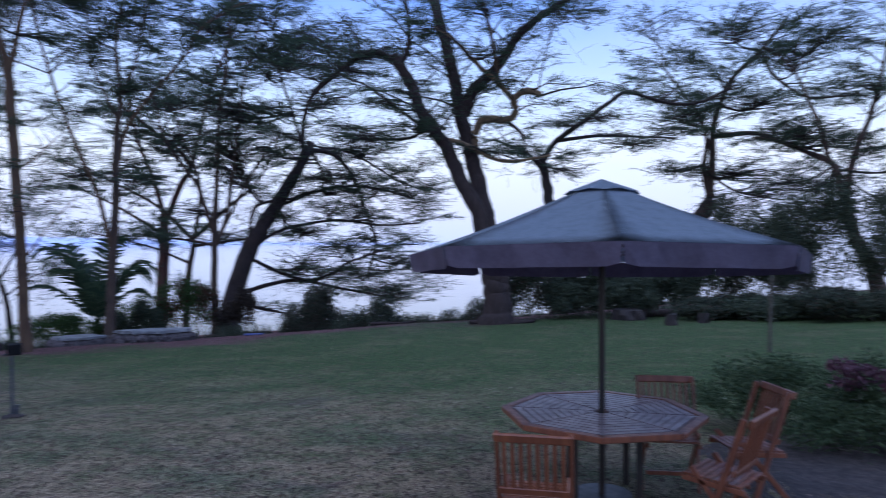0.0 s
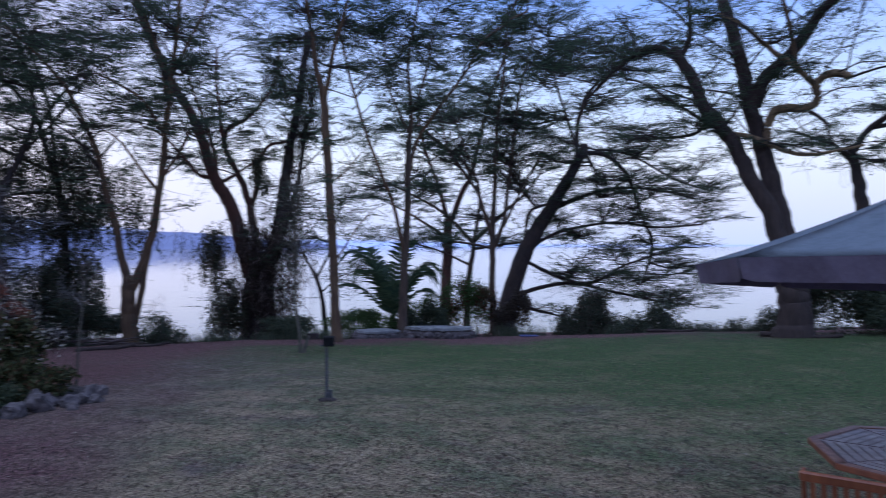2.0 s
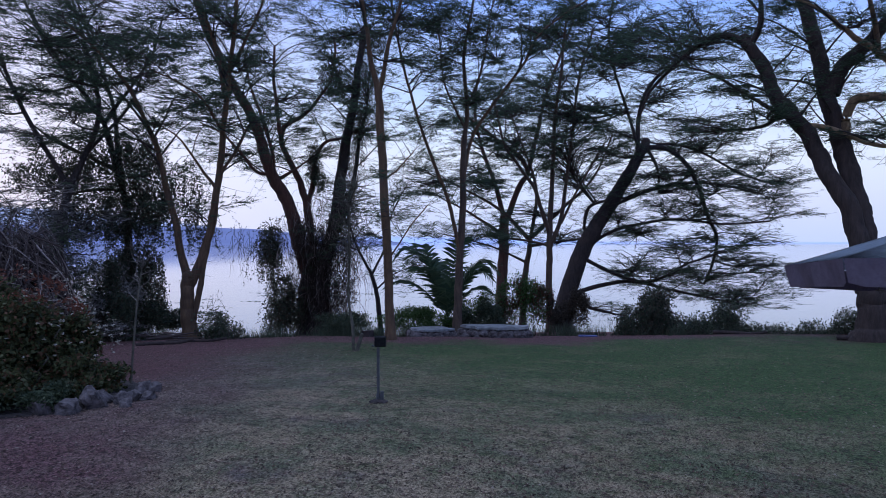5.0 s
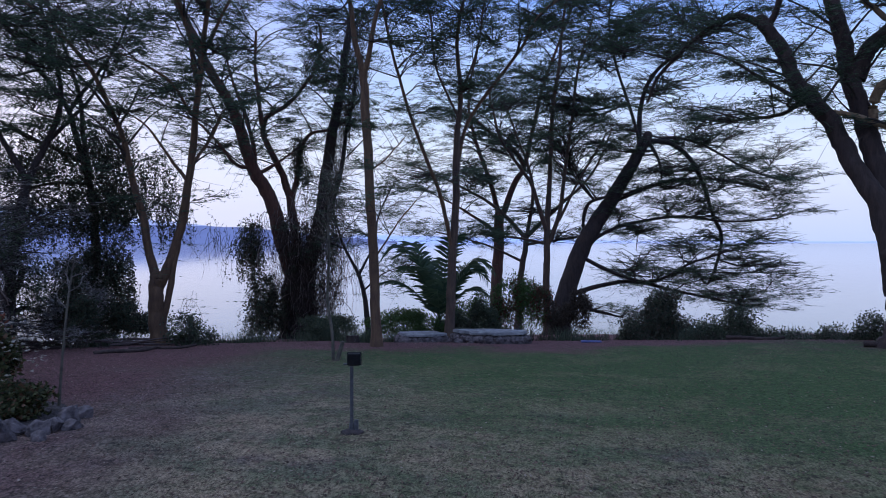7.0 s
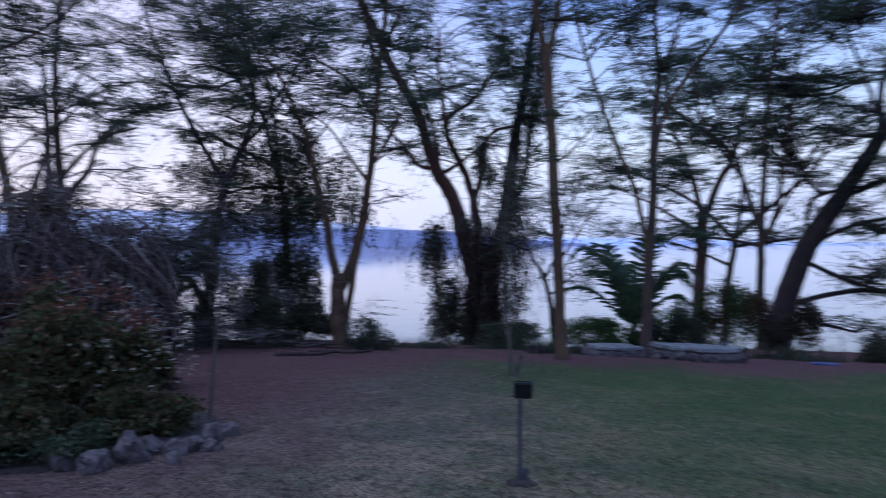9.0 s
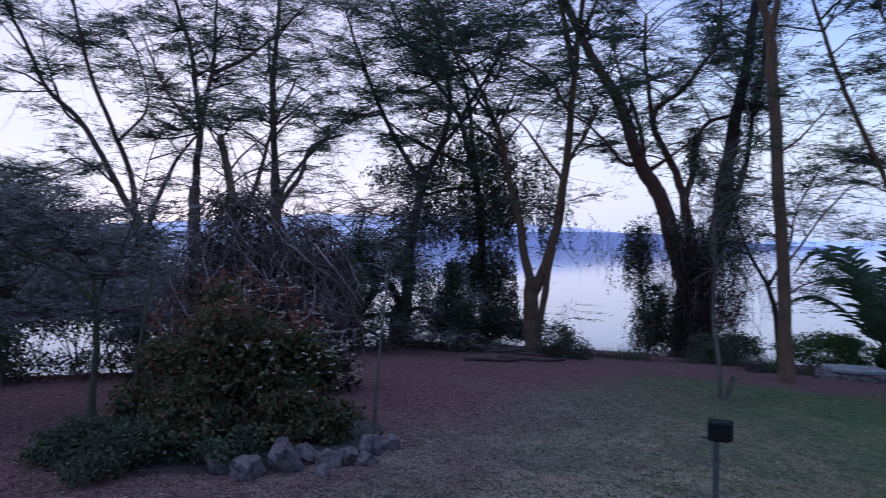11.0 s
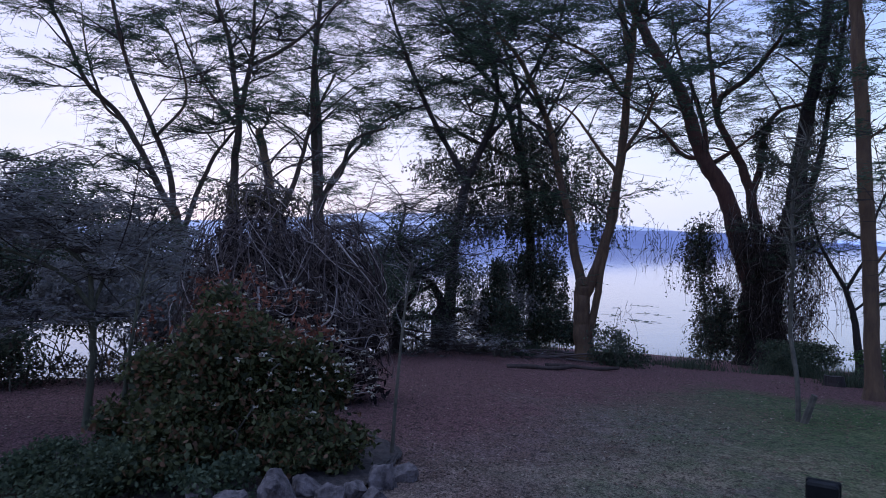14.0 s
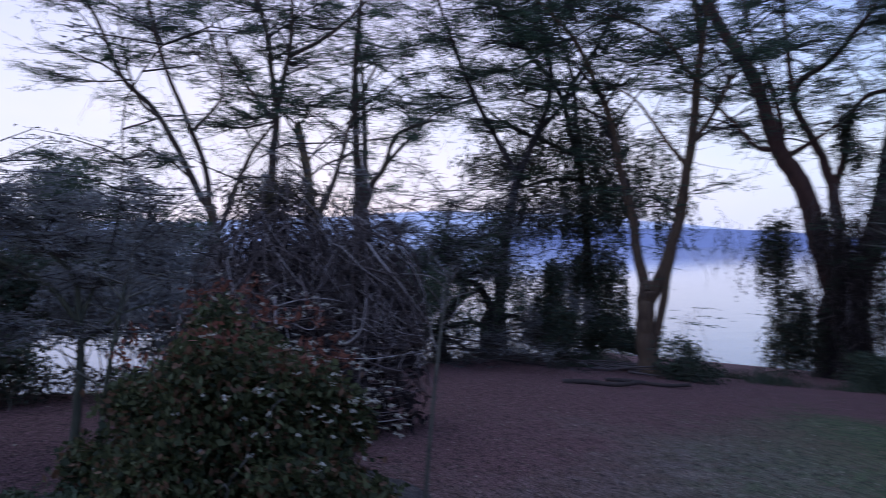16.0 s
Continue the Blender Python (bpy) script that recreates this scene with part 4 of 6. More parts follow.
crown(tree, [(-1.6, 8.7, 2.3, 0.59), (-0.2, 9.8, 2.5, 0.61), (1.0, 8.2, 1.9, 0.45), (-2.6, 7.7, 1.6, 0.36), (1.5, 10.1, 1.7, 0.51), (-0.1, 11.7, 3.8, 0.79), (-1.2, 7.1, 1.5, 0.36)], dense=1.0)

tree = acacia("slight spreading acacia at the water's edge", "brown", (-14.81, 40.5), 20.1, 26)
limb(tree, 0.21, 0.154, (-0.18, -3.28), (-0.0, -0.08), (0.34, 2.35))
limb(tree, 0.14, 0.035, (0.34, 2.35), (-1.38, 4.1), (-3.83, 5.52), (-6.31, 6.61))
limb(tree, 0.126, 0.035, (0.34, 2.35), (0.69, 5.47), (-0.34, 8.61), (-1.37, 11.41))
limb(tree, 0.14, 0.035, (0.41, 2.52), (2.4, 4.41), (4.09, 6.11), (5.1, 8.49))
limb(tree, 0.098, 0.028, (0.34, 2.0), (2.73, 2.35), (5.09, 2.68))
limb(tree, 0.084, 0.028, (0.17, 0.96), (-2.08, 2.01), (-4.89, 2.72))
crown(tree, [(-6.3, 7.0, 2.8, 0.58), (-7.8, 4.0, 2.5, 0.48), (-2.8, 5.9, 2.8, 0.59), (0.3, 4.1, 2.4, 0.53), (3.1, 5.8, 2.7, 0.58), (-1.4, 7.6, 2.8, 0.58), (2.4, 2.7, 2.7, 0.47), (4.8, 3.7, 2.3, 0.46), (-5.6, 2.9, 2.8, 0.47), (-2.8, 2.7, 2.1, 0.41), (-6.3, 9.4, 2.5, 0.5), (5.1, 8.5, 2.3, 0.56), (-0.3, 10.3, 2.7, 0.62), (-2.8, 11.4, 2.8, 0.62)], dense=1.0)

tree = acacia("dark-stemmed acacia among hanging creepers", "dark", (-22.35, 15.32), 55.7, 27)
limb(tree, 0.197, 0.139, (-0.05, -1.17), (0.13, 1.53), (0.52, 4.07))
limb(tree, 0.115, 0.033, (0.52, 4.07), (1.42, 6.48), (1.1, 8.82), (0.55, 10.9))
limb(tree, 0.098, 0.033, (0.52, 4.07), (-0.57, 6.13), (-1.38, 8.13), (-1.93, 9.73))
limb(tree, 0.074, 0.025, (0.88, 5.06), (2.33, 6.96), (3.09, 8.87))
crown(tree, [(-1.3, 9.8, 1.3, 0.75), (-1.0, 7.0, 1.2, 0.47), (0.5, 6.6, 1.2, 0.47), (-1.5, 8.3, 1.1, 0.56), (0.0, 8.9, 1.4, 0.62), (-1.9, 6.6, 1.0, 0.43), (1.6, 7.9, 1.1, 0.49), (-0.3, 5.4, 1.0, 0.34), (0.6, 10.3, 1.6, 0.82)])

tree = acacia("slender mossy thorn tree with grey-green level boughs", "moss", (-12.28, 5.36), 88.1, 28, name="thorn_tree", group="western thicket")
limb(tree, 0.045, 0.036, (-0.01, 0.06), (0.06, 0.73), (0.06, 1.31))
limb(tree, 0.036, 0.009, (0.06, 1.31), (-0.31, 1.76), (-0.88, 1.97), (-1.41, 2.04))
limb(tree, 0.036, 0.009, (0.06, 1.28), (-0.02, 1.82), (-0.44, 2.18), (-0.88, 2.32))
limb(tree, 0.027, 0.009, (0.06, 1.31), (0.2, 1.7), (0.4, 1.9), (0.5, 2.0))
limb(tree, 0.027, 0.009, (0.06, 1.17), (-0.5, 1.33), (-1.06, 1.49), (-1.41, 1.63))
limb(tree, 0.027, 0.009, (0.06, 1.1), (0.42, 1.38), (0.77, 1.52))
crown(tree, layers(28, 36, (-2.4, 0.9), (1.15, 2.75), 0.5), dense=0.65, spray=0.28, leafmat=M_GREY, fill=1.0, droop=0.3)

tree = acacia("bare twiggy tree on the lake bank", "dark", polar((-2.5, 5.0), 34.0, 25.0), 34.0, 29)
limb(tree, 0.115, 0.082, (0.5, -1.6), (0.4, -0.4), (0.1, 0.8))
limb(tree, 0.066, 0.025, (0.1, 0.8), (-0.5, 1.9), (-0.9, 3.2), (-1.0, 4.6))
limb(tree, 0.057, 0.025, (0.1, 0.8), (0.7, 2.0), (1.0, 3.4), (1.7, 4.8))
limb(tree, 0.041, 0.016, (0.3, 0.2), (1.2, 0.9), (2.2, 1.2))
limb(tree, 0.041, 0.016, (-0.5, 1.9), (-1.4, 2.2), (-2.0, 2.0))
crown(tree, [(-1.2, 3.6, 1.2, 0.6), (1.2, 4.2, 1.3, 0.6), (0.2, 2.6, 1.2, 0.5), (1.9, 1.4, 1.0, 0.4)], dense=0.28, droop=4.0)


for b, d, k, seed in ((66.5, 19.5, 1.0, 51), (63.2, 21.0, 1.15, 52), (69.3, 19.0, 0.9, 53)):
    spot = polar((-2.5, 5.0), b, d)
    g = ground_at(*spot)
    tree = acacia("crooked dark shore tree with bare grey twigs", "dark", spot, b, seed, "crooked_tree", "western thicket")
    limb(tree, 0.17 * k, 0.13 * k, (0, g - 0.2), (-0.1, g + 0.7 * k), (0.15, g + 1.2 * k))
    limb(tree, 0.11 * k, 0.03, (0.1, g + 1.1 * k), (-0.3, g + 1.7 * k), (-0.9, g + 2.0 * k), (-1.2, g + 2.8 * k), (-1.0, g + 3.6 * k))
    limb(tree, 0.11 * k, 0.03, (0.1, g + 1.1 * k), (0.5, g + 1.8 * k), (0.4, g + 2.6 * k), (0.9, g + 3.3 * k))
    limb(tree, 0.08 * k, 0.03, (-0.05, g + 0.8 * k), (0.6, g + 1.0 * k), (1.1, g + 0.8 * k), (1.6, g + 0.5 * k))
    limb(tree, 0.06 * k, 0.02, (-0.3, g + 1.6 * k), (-1.0, g + 1.4 * k), (-1.6, g + 1.6 * k))
    crown(tree, layers(seed, 9, (-1.5, 1.5), (g + 1.8 * k, g + 3.8 * k), 0.8), dense=0.5, droop=6.0, leafmat=M_GREY, spray=0.26, fill=1.5)


# ---- undergrowth ----
def shrub(name, label, at, lobes, mat, leaf_size, count, seed, category="shrub", stems=14, stem_mat=None, flat=0.15, stretch=1.7, group="", hang=0.0, fine=False):
    """Lobes: (x, y, z, half width, half height) in metres from the foot; leaves crowd their outer shells, on stems that fork from the foot."""
    rng = np.random.default_rng(seed)
    gz = ground_at(*at)
    root = thing(name, (at[0], at[1], gz), label, category, group)
    split = []
    for l in lobes:
        split.append((l[0], l[1], l[2] * 0.92, l[3] * 0.72, l[4] * 0.72))
        for _ in range(7):
            a, el = rng.uniform(0, 2 * np.pi), rng.uniform(-0.5, 1.3)
            k = rng.uniform(0.45, 0.72)
            split.append((l[0] + math.cos(a) * math.cos(el) * l[3] * k, l[1] + math.sin(a) * math.cos(el) * l[3] * k, l[2] + math.sin(el) * l[4] * k, l[3] * rng.uniform(0.28, 0.5), l[4] * rng.uniform(0.28, 0.5)))
    lobes = split
    vol = np.array([l[3] * l[4] for l in lobes])
    cs = []
    wood = Tubes()
    for l, w in zip(lobes, vol / vol.sum()):
        n = max(int(count * w), 30)
        d = rng.normal(0, 1, (n, 3))
        d /= np.linalg.norm(d, axis=1)[:, None]
        r = rng.uniform(0.2, 1, n) ** 0.5 * rng.normal(1, 0.2, n)
        lump = np.array([0.82 + 0.36 * noise.noise(Vector((float(q[0]) * 2.2 + l[0], float(q[1]) * 2.2 + l[1], float(q[2]) * 2.2 + seed))) for q in d])
        p = np.array(l[:3]) + d * (r * lump)[:, None] * np.array([l[3], l[3], l[4]])
        p[:, 2] -= hang * rng.uniform(0, 1, n) ** 2
        cs.append(p[p[:, 2] > 0.02])
        for _ in range(int(stems * w + rng.uniform())):
            e = p[rng.integers(n)]
            b = np.array([l[0] * 0.5 + rng.normal(0, 0.15), l[1] * 0.5 + rng.normal(0, 0.15), -0.1])
            q = spline([b, b * 0.75 + e * 0.25 + rng.normal(0, 0.35, 3) * l[3], b * 0.4 + e * 0.6 + rng.normal(0, 0.5, 3) * l[3], e], 4)
            wood.add(q, np.linspace(0.012 + 0.012 * l[4], 0.005, len(q)), 5)
    tagged(wood.link("stemwork", stem_mat or M_STEM, root), kind="stuff")
    c = np.concatenate(cs)
    k = 1.0 if fine else 1.3
    v, f = leaves(rng, c, leaf_size * stretch * k, leaf_size * k, flat)
    if not fine:
        v = v.reshape(-1, 4, 3)[:, (1, 2, 3)].reshape(-1, 3)
        f = np.arange(len(v)).reshape(-1, 3)
    link_mesh("foliage", v, f, mat, root)
    return root


def veil(label, at, turn, lobes, strands, leafy, seed, mat=None, leaf_size=0.06, name="creeper", wood_mat=None, thick=0.008):
    """Hanging creeper. Lobes: (sideways, away, height, half width, half height, hang); strands drop from them, leaves crowd the strands."""
    rng = np.random.default_rng(seed)
    gz = ground_at(*at)
    root = thing(name, (at[0], at[1], gz), label, "creeper", "creepers", turn)
    share = np.array([l[3] * (l[4] + 0.4 * l[5]) for l in lobes])
    pick = rng.choice(len(lobes), strands, p=share / share.sum())
    wood, cs = Tubes(), []
    k = np.linspace(0, 1, 5)[:, None]
    for i in pick:
        s, d, z, hw, hh, hang = lobes[i]
        v = rng.normal(0, 1, 3)
        v *= rng.uniform(0.2, 1.1) ** 0.5 / np.linalg.norm(v)
        a = np.array([s, d, z - gz]) + v * (hw, hw, hh)
        drop = min(hang * rng.uniform(0.1, 1.0) ** 1.4 + 0.15, a[2] + 0.05)
        out = rng.normal(0, 0.25, 3) * (1, 1, 0.2) * min(1.0, drop)
        p = a + np.array([0, 0, -drop]) * k ** 1.15 + out * np.sin(k * 2.2) + np.cumsum(rng.normal(0, 0.05, (5, 3)), 0)
        wood.add(p, np.linspace(thick, 0.003, 5), 3)
        n = rng.poisson(leafy * (0.3 + drop) * rng.uniform(0.1, 1.6))
        w = np.clip(rng.uniform(0, 1, n) * 4, 0, 3.99)
        j = w.astype(int)
        q = p[j] + (p[j + 1] - p[j]) * (w - j)[:, None] + rng.normal(0, 0.07 if drop < 0.8 else 0.05, (n, 3))
        cs.append(q[q[:, 2] > 0.02])
    tagged(wood.link("strandwork", wood_mat or M_STEM, root), kind="stuff")
    v, f = leaves(rng, np.concatenate(cs), leaf_size * 1.7, leaf_size, 0.1, 0.3)
    v = v.reshape(-1, 4, 3)[:, (1, 2, 3)].reshape(-1, 3)
    tagged(link_mesh("foliage", v, np.arange(len(v)).reshape(-1, 3), mat or M_VINE, root), kind="stuff")
    return root


START, LATE = (0.0, 0.1), (-2.5, 5.0)

# creepers on the smothered acacia and the broad tree
veil("dense dark creeper smothering an acacia and hanging to the ground", polar(LATE, 58.3, 23.5), 58,
     [(-1.2, 0, 3.3, 1.0, 0.7, 0.8), (0.0, -0.3, 3.2, 1.2, 0.9, 0.9), (1.0, 0, 3.5, 1.0, 1.0, 1.2), (1.7, 0, 4.3, 0.8, 1.2, 1.1), (0.2, 0.3, 4.9, 1.3, 0.8, 0.8), (1.2, 0, 5.9, 0.8, 0.8, 0.7), (-1.3, 0, 4.6, 0.9, 0.5, 0.6), (1.2, 0, 1.7, 0.9, 0.6, 2.4), (1.6, 0.2, 0.5, 0.6, 0.9, 1.4), (0.4, 0, 1.4, 0.9, 0.4, 2.0)], 1700, 21, 61, leaf_size=0.075)
veil("leafy creeper trailing over an acacia bough", polar(LATE, 61.0, 23.5), 61, [(0, 0, 5.2, 1.2, 0.5, 0.9), (-1.0, 0, 4.7, 0.9, 0.5, 0.9), (0.9, 0.3, 6.0, 1.2, 0.5, 0.7)], 300, 17, 67, leaf_size=0.08)
veil("thin leafy creeper in a forked acacia", polar(LATE, 52.6, 23.0), 52, [(-0.8, 0, 3.6, 0.8, 1.0, 1.4), (0.3, 0, 4.2, 1.0, 1.2, 1.4), (1.0, 0, 3.2, 0.7, 0.7, 1.2), (-1.2, 0, 5.4, 0.9, 0.6, 1.0)], 420, 9, 63, leaf_size=0.085)
veil("thin dry creepers hanging off a forked acacia", polar(LATE, 48.6, 22.8), 49, [(0, 0, 0.4, 0.35, 0.5, 1.4), (0.2, 0, 2.6, 1.0, 0.6, 1.2), (1.4, 0, 2.4, 1.2, 0.4, 1.3)], 60, 3, 69, M_DRYVINE, 0.05)
veil("dry creepers shrouding a broad trunk", (-19.58, 26.71), 36, [(-0.75, -0.8, 2.6, 0.5, 0.9, 1.5), (0.0, -0.9, 2.2, 0.6, 1.2, 1.6), (0.7, -0.8, 2.6, 0.6, 1.4, 1.8), (0, -1.0, 0.4, 0.8, 1.2, 1.3), (0.9, -0.6, 0.0, 0.6, 1.0, 1.2), (-0.6, -0.8, 0.4, 0.6, 1.0, 1.2), (0.1, -0.7, -1.2, 1.3, 0.6, 0.6)], 1300, 11, 64, M_DRYVINE, 0.065, wood_mat=M_DEADWOOD, thick=0.014)
veil("grey bare creeper twigs spreading round a broad trunk", (-19.4, 26.2), 36, [(-1.3, -0.6, 2.6, 0.8, 1.0, 1.6), (1.3, -0.6, 3.0, 0.9, 1.3, 2.0), (0.2, -0.9, 3.6, 1.2, 1.0, 1.6), (1.8, -0.4, 1.4, 0.6, 1.0, 1.8), (-1.0, -0.5, 0.8, 0.6, 0.9, 1.3)], 480, 4, 70, M_DRYVINE, 0.05, wood_mat=M_DEADWOOD, thick=0.010)
veil("leafy creeper column beside a broad trunk", polar(LATE, 42.3, 26.6), 42, [(0, 0, 0.2, 0.6, 0.9, 1.2), (-0.1, 0, -0.9, 0.65, 0.7, 0.9), (-0.5, 0, 2.4, 0.5, 0.9, 2.0), (0.4, 0, -0.6, 0.6, 0.8, 0.9)], 700, 17, 68, leaf_size=0.08)
veil("dry creepers hanging from an upright bough", (-19.58, 26.71), 36, [(0.95, -0.3, 4.4, 0.5, 0.9, 1.0), (1.3, -0.3, 6.2, 0.5, 1.0, 0.9), (1.65, -0.3, 8.0, 0.5, 1.0, 1.0), (2.0, -0.3, 9.8, 0.5, 1.0, 0.9), (2.3, -0.3, 11.6, 0.5, 0.8, 0.8), (0.3, -0.4, 10.0, 0.6, 0.4, 0.9)], 760, 13, 65, M_DRYVINE, 0.065)
veil("dark creeper clump in the fork of a broad tree", (-19.9, 26.4), 36, [(0, 0, 6.0, 0.3, 0.9, 0.7), (0.25, 0, 5.2, 0.4, 0.4, 0.5)], 170, 24, 66, leaf_size=0.07)

veil("low dark rubble and scrub at the edge of the thicket", polar(LATE, 89.0, 13.4), 89, [(-2.2, 0, 0.05, 0.7, 0.22, 0.1), (-0.9, 0, 0.1, 0.6, 0.25, 0.15), (0.3, 0, 0.08, 0.7, 0.2, 0.1), (1.5, 0, 0.15, 0.7, 0.35, 0.2), (2.6, 0, 0.1, 0.7, 0.25, 0.15)], 620, 22, 79, M_DRYVINE, 0.05)
# scruffy mounds under the leaning tree and along the bank
veil("dark creeper-hung mound of scrub at the lawn edge", polar(START, 10.5, 27.0), 10, [(-0.6, 0, -0.7, 0.6, 0.5, 0.6), (0.1, 0, -0.2, 0.6, 0.7, 0.9), (0.3, 0, 0.3, 0.4, 0.4, 0.9), (0.8, 0, -0.7, 0.6, 0.5, 0.5), (0.0, 0, -0.9, 1.1, 0.3, 0.3)], 800, 24, 75, leaf_size=0.075)
veil("low dark ragged scrub at the lawn edge", polar(START, 5.6, 26.5), 5, [(-0.5, 0, -0.7, 0.6, 0.4, 0.5), (0.3, 0, -0.3, 0.5, 0.5, 0.7), (0.9, 0, -0.8, 0.6, 0.3, 0.3), (-0.1, 0, -0.9, 1.0, 0.3, 0.3)], 560, 24, 76, M_SHRUB, 0.07)
veil("low green scrub along the lake bank", polar(START, 0.5, 26.0), 0, [(-1.8, 0, -0.9, 0.9, 0.25, 0.2), (-0.4, 0, -0.8, 0.8, 0.3, 0.2), (0.8, 0, -0.7, 0.7, 0.35, 0.3), (1.6, 0, -0.4, 0.5, 0.5, 0.5), (-2.9, 0, -0.9, 0.7, 0.2, 0.2)], 620, 26, 77, M_SHRUB, 0.06)
veil("small green scrub beside an acacia trunk", polar(START, 44.7, 24.0), 45, [(0, 0, -0.4, 0.45, 0.5, 0.5), (0.4, 0, -0.7, 0.6, 0.3, 0.3)], 260, 22, 78, M_SHRUB, 0.065)

# shore shrubs seen past the lawn
for i, (b, d, lobes, m, lab) in enumerate((
    (35.0, 28, [(0, 0, 0.4, 1.6, 0.7)], M_SHRUB, "low shore shrub on the bank"),
    (51.0, 24, [(0, 0, 0.8, 0.6, 1.0), (-0.8, 0, 1.3, 0.5, 1.4)], M_VINE, "dark shrub beneath an acacia"),
    (29.5, 27, [(0, 0, 0.5, 1.6, 0.8), (1.1, 0, 0.6, 1.0, 0.7)], M_GREEN, "low green bank shrub behind the stone wall"),
    (22.5, 28, [(0, 0, 0.9, 1.2, 1.1), (1.4, 0, 1.2, 0.9, 1.3), (-1.2, 0, 0.8, 0.9, 1.0), (0.5, 0.5, 1.9, 0.6, 0.8)], M_GREEN, "green shrubs among the shore trunks"),
    (20.2, 28, [(0, 0, 1.5, 0.8, 1.0), (0.7, 0, 1.2, 0.8, 1.0), (-0.8, 0, 0.7, 0.9, 0.9)], M_RUST, "dry reddish shrub among the shore trunks"),
    (17.6, 28, [(0, 0, 0.8, 0.9, 0.9), (0.9, 0, 1.0, 0.7, 1.0)], M_DRYVINE, "brown withered shrub among the shore trunks"),
    (25.0, 27, [(0, 0, 0.5, 1.0, 0.7), (1.0, 0, 0.8, 0.7, 0.8)], M_SHRUB, "low green shrub behind the stone wall"),
    (-7.4, 25, [(0, 0, 1.2, 1.2, 1.5), (1.1, 0.3, 1.2, 1.1, 1.5), (-0.8, 0, 0.8, 0.8, 0.9)], M_VINE, "dark hedge shrub behind the parasol"),
    (-13.0, 25, [(0, 0, 1.0, 1.3, 1.2), (1.2, 0, 0.8, 1.0, 1.0), (-1.3, 0, 0.9, 1.0, 1.1)], M_SHRUB, "hedge shrub behind the parasol"),
    (-23.0, 30, [(0, 0, 2.2, 1.9, 2.5), (2.0, 0, 1.9, 1.5, 2.2)], M_SHRUB, "grey-green hedge shrub at the garden edge"),
    (-29.5, 29, [(0, 0, 2.5, 2.0, 2.9), (-1.8, 0.2, 2.2, 1.7, 2.6)], M_SHRUB, "grey-green hedge shrub at the garden edge"),
    (-19.0, 31, [(0, 0, 1.7, 1.7, 2.0), (1.8, 0, 1.4, 1.4, 1.8)], M_VINE, "dark hedge shrub at the garden edge"),
    (-26.0, 33, [(0, 0, 1.8, 2.0, 2.0)], M_VINE, "tall dark hedge shrub at the garden edge"),
    (-10.5, 27, [(0, 0, 0.7, 1.3, 0.9), (1.2, 0, 0.9, 1.1, 1.1)], M_VINE, "dark hedge shrub behind the parasol"),
    (-16.0, 27.5, [(0, 0, 0.8, 1.3, 1.0), (1.4, 0, 1.0, 1.3, 1.1)], M_SHRUB, "dark hedge shrub behind the parasol"),
    (-36.5, 25, [(0, 0, 2.2, 1.9, 2.6)], M_VINE, "tall dark hedge shrub at the garden edge"),
    (-34.0, 28, [(0, 0, 2.4, 2.1, 2.8)], M_SHRUB, "tall dark hedge shrub at the garden edge"),
    (-20.5, 24.5, [(0, 0, 0.36, 1.5, 0.54), (1.3, 0, 0.42, 1.2, 0.54)], M_VINE, "dark hedge shrub at the garden edge"),
    (-25.5, 24.0, [(0, 0, 0.42, 1.6, 0.60), (1.5, 0, 0.36, 1.2, 0.54)], M_SHRUB, "dark hedge shrub at the garden edge"),
    (-30.5, 23.5, [(0, 0, 0.48, 1.6, 0.66), (1.5, 0, 0.42, 1.2, 0.60)], M_VINE, "dark hedge shrub at the garden edge"),
    (-35.0, 23.0, [(0, 0, 0.48, 1.6, 0.72)], M_SHRUB, "dark hedge shrub at the garden edge"),
)):
    shrub("shrub", lab, polar(START, b, d), lobes, m, 0.066 if b < -6 else 0.048, 13000 if b < -6 else 8500, 80 + i, group="shore shrubs")

